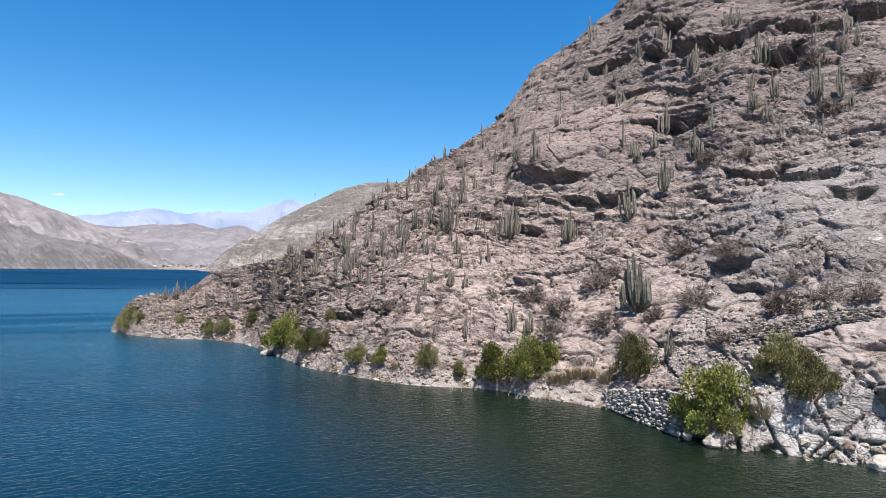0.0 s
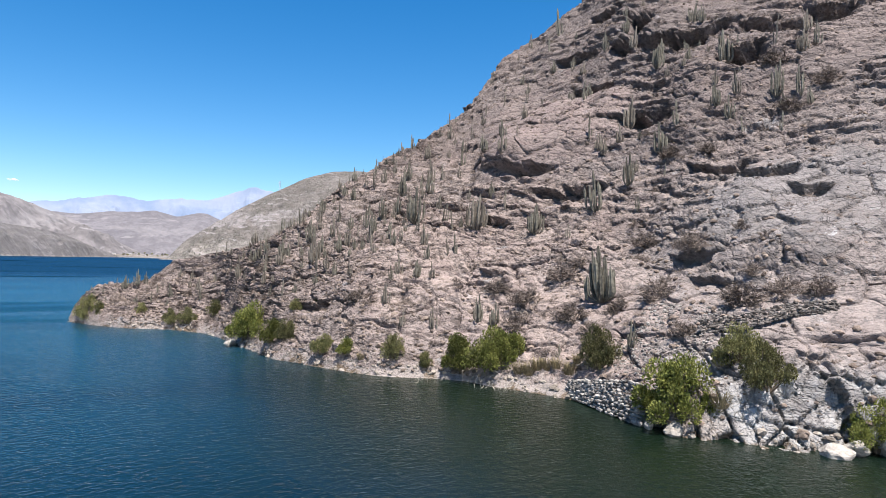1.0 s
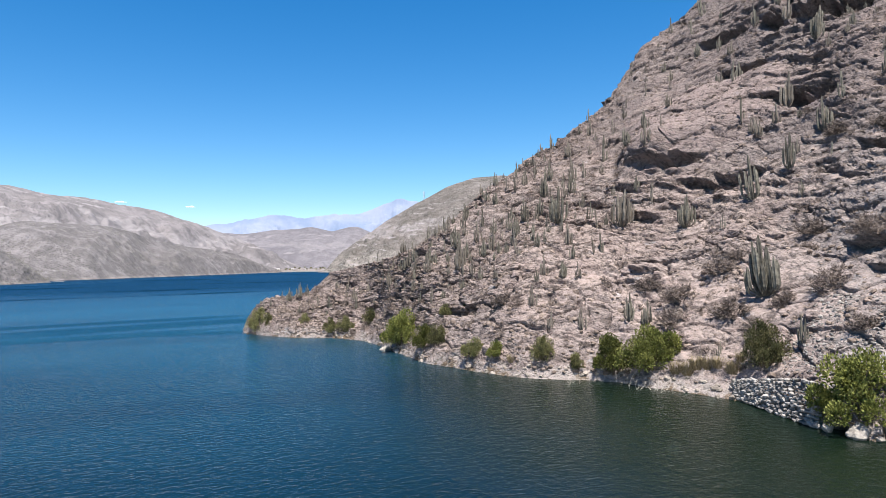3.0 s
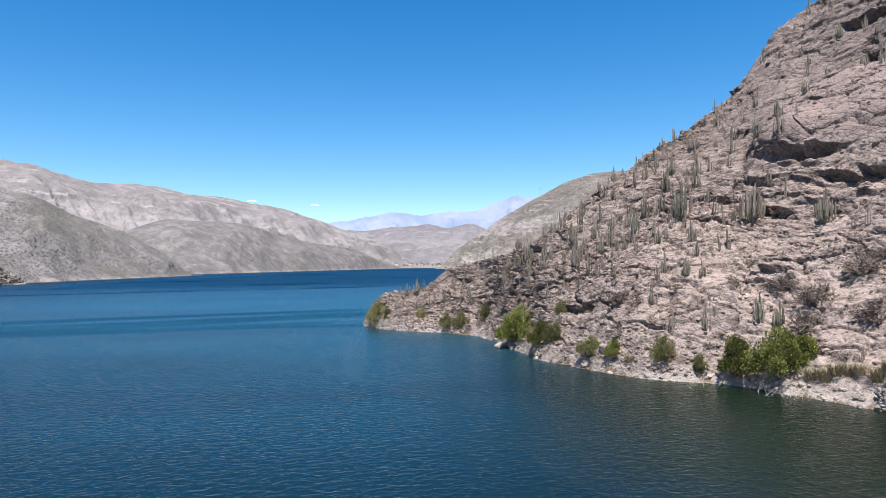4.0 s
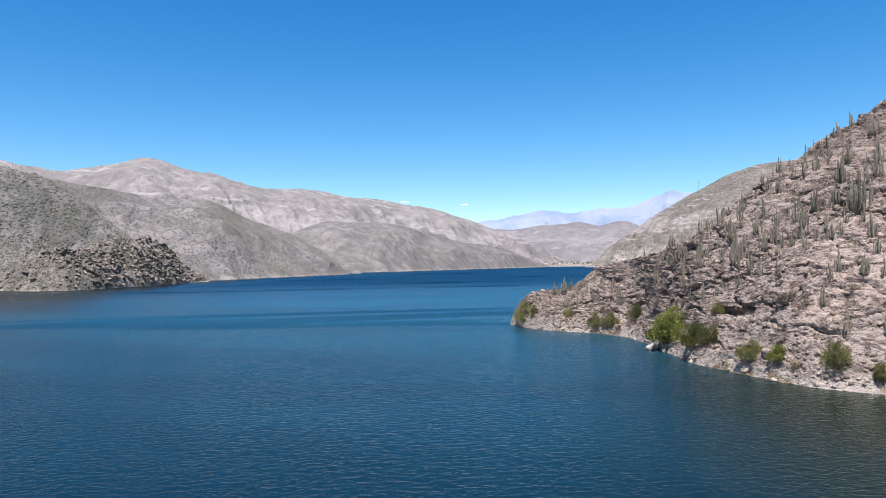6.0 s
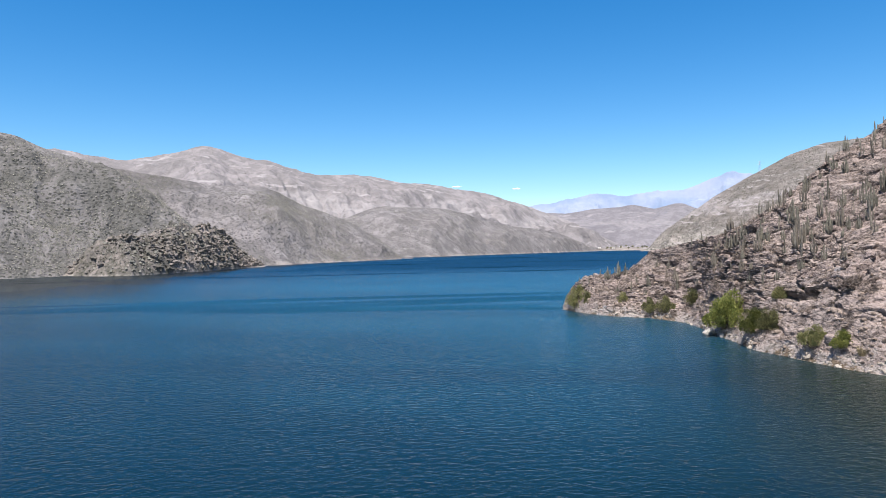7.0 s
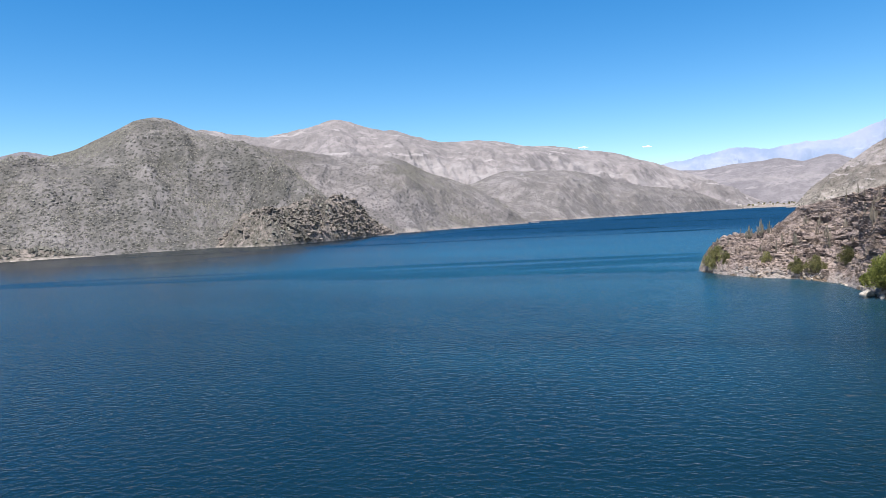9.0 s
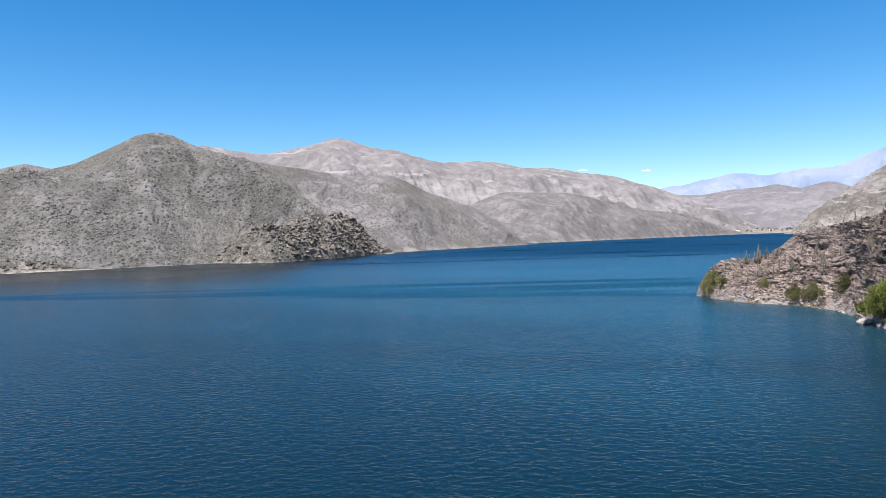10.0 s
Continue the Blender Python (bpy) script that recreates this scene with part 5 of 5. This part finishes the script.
def scrub(hill_name, label, number, small, large, seed, low=1.0, share=0.8, material=None):
    """Thousands of low bushes on the near side of a far hill, joined into one mesh."""
    me = bpy.data.objects[hill_name].data
    co = np.empty(len(me.vertices) * 3)
    me.vertices.foreach_get("co", co)
    co = co.reshape(-1, 3)
    ids = np.empty(len(me.loops), np.int32)
    me.loops.foreach_get("vertex_index", ids)
    quads = ids.reshape(-1, 4)
    front = quads[: int(len(quads) * share)]
    rng = np.random.default_rng(seed)
    area = np.linalg.norm(np.cross(co[front[:, 1]] - co[front[:, 0]], co[front[:, 3]] - co[front[:, 0]]), axis=1)
    at = co[front].mean(1)
    weight = area * np.clip(0.55 + 0.9 * fbm(at, 60, 4, 0.6, seed), 0.03, 2) * (at[:, 2] > low)
    pick = front[rng.choice(len(front), number, p=weight / weight.sum())]
    u, v = rng.random((2, number, 1))
    p = (co[pick[:, 0]] * (1 - u) + co[pick[:, 1]] * u) * (1 - v) + (co[pick[:, 3]] * (1 - u) + co[pick[:, 2]] * u) * v
    shape = np.array([(1, 0, 0.25), (0.2, 1, 0.3), (-0.9, 0.4, 0.25), (-0.4, -0.9, 0.3), (0.1, 0.1, 1.5), (0, 0, -0.3)])
    if material:
        shape = np.array([(1, 0, 0.1), (0.3, 1, 0.6), (-0.9, 0.4, 0.2), (-0.4, -0.9, 0.5), (0.4, 0.3, 1.0), (0, 0, -0.9)])
    tri = np.array([(0, 1, 4), (1, 2, 4), (2, 3, 4), (3, 0, 4), (1, 0, 5), (2, 1, 5), (3, 2, 5), (0, 3, 5)])[: 8 if material else 4]
    size = small + (large - small) * rng.random((number, 1, 1)) ** 2
    a = rng.uniform(0, 6.28, number)
    turn = np.zeros((number, 3, 3))
    turn[:, 0, 0], turn[:, 0, 1], turn[:, 1, 0], turn[:, 1, 1], turn[:, 2, 2] = np.cos(a), -np.sin(a), np.sin(a), np.cos(a), 1
    clump = (shape[None] * rng.uniform(0.6, 1.3, (number, 6, 3))) @ turn.transpose(0, 2, 1) * size * 0.6 + p[:, None]
    faces = (tri[None] + 6 * np.arange(number)[:, None, None]).reshape(-1, 3)
    name = "crag_rocks" if material else "scrub"
    tagged(new(name, raw_mesh(name, clump.reshape(-1, 3), faces, material or SCRUB)), label, "rocks" if material else "scrub", kind="stuff")


scrub("scrub_hill", "dark low scrub dotted over the grey hill", 26000, 0.4, 1.05, 11)
scrub("ridge_hill", "dark low scrub dotted over the rounded hill", 16000, 0.45, 1.15, 12)
scrub("dark_outcrop", "dark bushes among the crags of the outcrop", 500, 0.7, 1.8, 13)
scrub("dark_outcrop", "broken dark crags of the rock outcrop", 1900, 1.0, 3.4, 23, material=CLIFF)
scrub("shore_bank", "dark bushes along the low bank", 1200, 0.8, 2.4, 14)
scrub("middle_hill", "sparse scrub on the dry hill", 5000, 0.7, 1.7, 15)
scrub("pale_hill", "sparse dark scrub on the pale hillside", 6000, 1.2, 3.6, 16)
scrub("back_ridge", "sparse scrub on the bare ridge", 1300, 1.0, 2.2, 17)


# ---- far shore: trees, sheds and a power pylon ----
def tree_on(name):
    return surface_tree(bpy.data.objects[name])


def far_tree(seed):
    rng = random.Random(seed)
    root = tagged(new("tree"), "small dark green tree on the far flat shore", "tree", "trees on the far shore")
    verts, faces, lv, lf = [], [], [], []
    twig(verts, faces, Vector((0, 0, -0.5)), Vector((0, 0, 2.6)), 0.22, 0.12)
    for _ in range(6):
        way = up_way(rng, 0.2)
        twig(verts, faces, Vector((0, 0, 1.8)), Vector((0, 0, 2.4)) + way * 1.6, 0.10, 0.04)
    for _ in range(260):
        way = up_way(rng, -0.5)
        at = Vector((way.x * 2.2, way.y * 2.2, 3.4 + way.z * 1.9)) * rng.uniform(0.75, 1.1)
        leaf(lv, lf, at, up_way(rng, -0.5), rng.uniform(0.5, 0.9), 0.28, rng)
    part("trunk", raw_mesh("trunk", verts, faces), BARK, root)
    part("crown", raw_mesh("crown", lv, lf), DARK_LEAF, root)
    return root


def far_shore():
    rng = random.Random(77)
    flat = tree_on("beach_flat")
    trees = [far_tree(600 + k) for k in range(3)]
    made = 0
    while made < 46:
        b, d = rng.uniform(18.5, 25.5), rng.uniform(1990, 2240)
        x, y = polar(b, d)
        m = stand(float(x), float(y), rng.uniform(0, 6.28), rng.uniform(0.5, 1.3), 0.2, flat)
        if m:
            put_thing(trees[made % 3], m)
        made += 1
    plaster = plain_material("shed_plaster", (0.388, 0.352, 0.318), (0.479, 0.444, 0.402), 0.5, 0.9, 0.02, 0.15)
    sheet = plain_material("shed_roof", (0.246, 0.232, 0.225), (0.338, 0.318, 0.303), 0.5, 0.6, 0.02, 0.15)

    def shed():
        root = tagged(new("shed"), "small pale plastered shed with a grey pitched roof", "shed", "sheds on the far shore")
        bm = bmesh.new()
        bmesh.ops.create_cube(bm, size=1)
        bmesh.ops.scale(bm, vec=(9, 6, 3.4), verts=bm.verts)
        bmesh.ops.translate(bm, vec=(0, 0, 1.4), verts=bm.verts)
        part("wall", bm, plaster, root)
        roof = raw_mesh("roof", [(-4.9, -3.4, 3.1), (4.9, -3.4, 3.1), (4.9, 3.4, 3.1), (-4.9, 3.4, 3.1), (-4.9, 0, 4.6), (4.9, 0, 4.6)],
                        [(0, 1, 5, 4), (2, 3, 4, 5), (0, 4, 3), (1, 2, 5), (3, 2, 1, 0)])
        part("roof", roof, sheet, root, "grey sheet-metal roof")
        door = bmesh.new()
        bmesh.ops.create_cube(door, size=1)
        bmesh.ops.scale(door, vec=(1.1, 0.12, 2.1), verts=door.verts)
        bmesh.ops.translate(door, vec=(1.5, -3.02, 0.95), verts=door.verts)
        part("door", door, BARK, root, "dark wooden door")
        return root

    one = shed()
    for b, d, turn in ((22.9, 2060, 0.3), (21.8, 2040, 0.5), (20.6, 2075, 0.2), (24.3, 2030, 0.4), (21.2, 2120, 0.6)):
        x, y = polar(b, d)
        m = stand(float(x), float(y), turn, 1.0, 0.2, flat)
        if m:
            put_thing(one, m)


far_shore()


def pylon():
    """A lattice power pylon with three cross-arms."""
    steel = plain_material("galvanised_steel", (0.30, 0.31, 0.32), (0.40, 0.41, 0.42), 2.0, 0.5, 0.0, 0.1)
    root = tagged(new("power_pylon"), "grey steel lattice power pylon on the pale hill", "pylon")
    high = 26.0

    def corner(k, z):
        w = 2.4 * (1 - z / high * 0.8)
        return Vector((w * (1 if k in (0, 3) else -1), w * (1 if k in (0, 1) else -1), z))

    for k in range(4):
        verts, faces = [], []
        twig(verts, faces, corner(k, -1), corner(k, high), 0.18, 0.12)
        part("leg", raw_mesh("leg", verts, faces), steel, root)
        verts, faces = [], []
        for i in range(8):
            twig(verts, faces, corner(k, i * high / 8), corner((k + 1) % 4, (i + 1) * high / 8), 0.09, 0.09)
            twig(verts, faces, corner((k + 1) % 4, i * high / 8), corner(k, (i + 1) * high / 8), 0.09, 0.09)
        part("bracing", raw_mesh("bracing", verts, faces), steel, root)
    for z, w in ((18, 5.5), (21.5, 4.6), (25, 3.6)):
        verts, faces = [], []
        for s in (-1, 1):
            twig(verts, faces, Vector((0, 0.6, z)), Vector((s * w, 0, z + 0.2)), 0.14, 0.08)
            twig(verts, faces, Vector((0, -0.6, z + 1)), Vector((s * w, 0, z + 0.2)), 0.12, 0.08)
        part("cross_arm", raw_mesh("cross_arm", verts, faces), steel, root)
    x, y = polar(10.8, 1838)
    m = stand(float(x), float(y), 0.4, 1.0, 0.0, tree_on("pale_hill"))
    if m:
        root.matrix_basis = m


pylon()


# ---- dead branches standing in the shallows ----
def drowned_branch(x, y, seed, size):
    rng = random.Random(seed)
    grey = DRIFT
    verts, faces = [], []
    for _ in range(5):
        p = Vector((rng.uniform(-0.5, 0.5), rng.uniform(-0.4, 0.4), -0.6))
        way = Vector((rng.uniform(-0.6, 0.6), rng.uniform(-0.6, 0.6), 1.0)).normalized()
        r = 0.035
        for _ in range(5):
            q = p + way * rng.uniform(0.25, 0.5)
            twig(verts, faces, p, q, r, r * 0.75)
            if rng.random() < 0.7:
                twig(verts, faces, q, q + (way + Vector((rng.uniform(-1, 1), rng.uniform(-1, 1), 0.1))).normalized() * rng.uniform(0.3, 0.7), r * 0.6, 0.006)
            p, r = q, r * 0.75
            way = (way + Vector((rng.uniform(-0.5, 0.5), rng.uniform(-0.5, 0.5), rng.uniform(-0.3, 0.1)))).normalized()
    me = raw_mesh("dead_branch", verts, faces, grey)
    ob = tagged(new("dead_branch", me), "bleached dead branch sticking out of the shallow water", "branch", "dead branches in the shallows")
    ob.matrix_basis = Matrix.Translation((x, y, 0)) @ Matrix.Diagonal((size, size, size, 1))


DRIFT = plain_material("bleached_wood", (0.268, 0.239, 0.197), (0.366, 0.331, 0.282), 6.0, 0.9, 0.01, 0.2)
for x, y, seed, size in ((6.0, 55.8, 1, 0.9), (7.6, 55.2, 2, 1.0), (8.6, 54.6, 3, 0.8), (1.5, 58.6, 4, 0.8), (-21.6, 88.0, 5, 0.7), (-17.5, 76.2, 6, 0.9)):
    drowned_branch(x, y, seed, size)


# ---- two scraps of cloud low over the range ----
def cloud(bearing, elevation, wide, seed):
    rng = random.Random(seed)
    bm = bmesh.new()
    for k in range(9):
        t = k / 8 - 0.5
        made = bmesh.ops.create_icosphere(bm, subdivisions=2, radius=wide * (0.16 - 0.22 * t * t) * rng.uniform(0.7, 1.1))
        bmesh.ops.translate(bm, vec=(t * wide, rng.uniform(-5, 5), rng.uniform(-0.03, 0.06) * wide), verts=made["verts"])
    for v in bm.verts:
        v.co += 0.05 * wide * noise.noise_vector(v.co * (5 / wide))
        v.co.z *= 0.7
    me = bpy.data.meshes.new("cloud")
    bm.to_mesh(me)
    bm.free()
    me.polygons.foreach_set("use_smooth", [True] * len(me.polygons))
    me.materials.append(VAPOUR)
    ob = tagged(new("cloud", me), "tiny white scrap of cloud low in the sky", "cloud", "clouds over the range", kind="structure")
    x, y = polar(bearing, 4720)
    ob.matrix_basis = Matrix.Translation((x, y, 10 + 4720 * math.tan(radians(elevation)))) @ Matrix.Rotation(radians(bearing), 4, "Z")


VAPOUR = plain_material("cloud_vapour", (0.211, 0.211, 0.211), (0.239, 0.239, 0.239), 0.01, 1.0, 0.0, 0.0)
# the added glow stands in for sunlight scattered through the cloud
VAPOUR.node_tree.nodes["Principled BSDF"].inputs["Emission Color"].default_value = (0.55, 0.74, 0.90, 1)
VAPOUR.node_tree.nodes["Principled BSDF"].inputs["Emission Strength"].default_value = 0.39
cloud(29.6, 4.97, 55, 1)
cloud(34.6, 5.25, 60, 2)
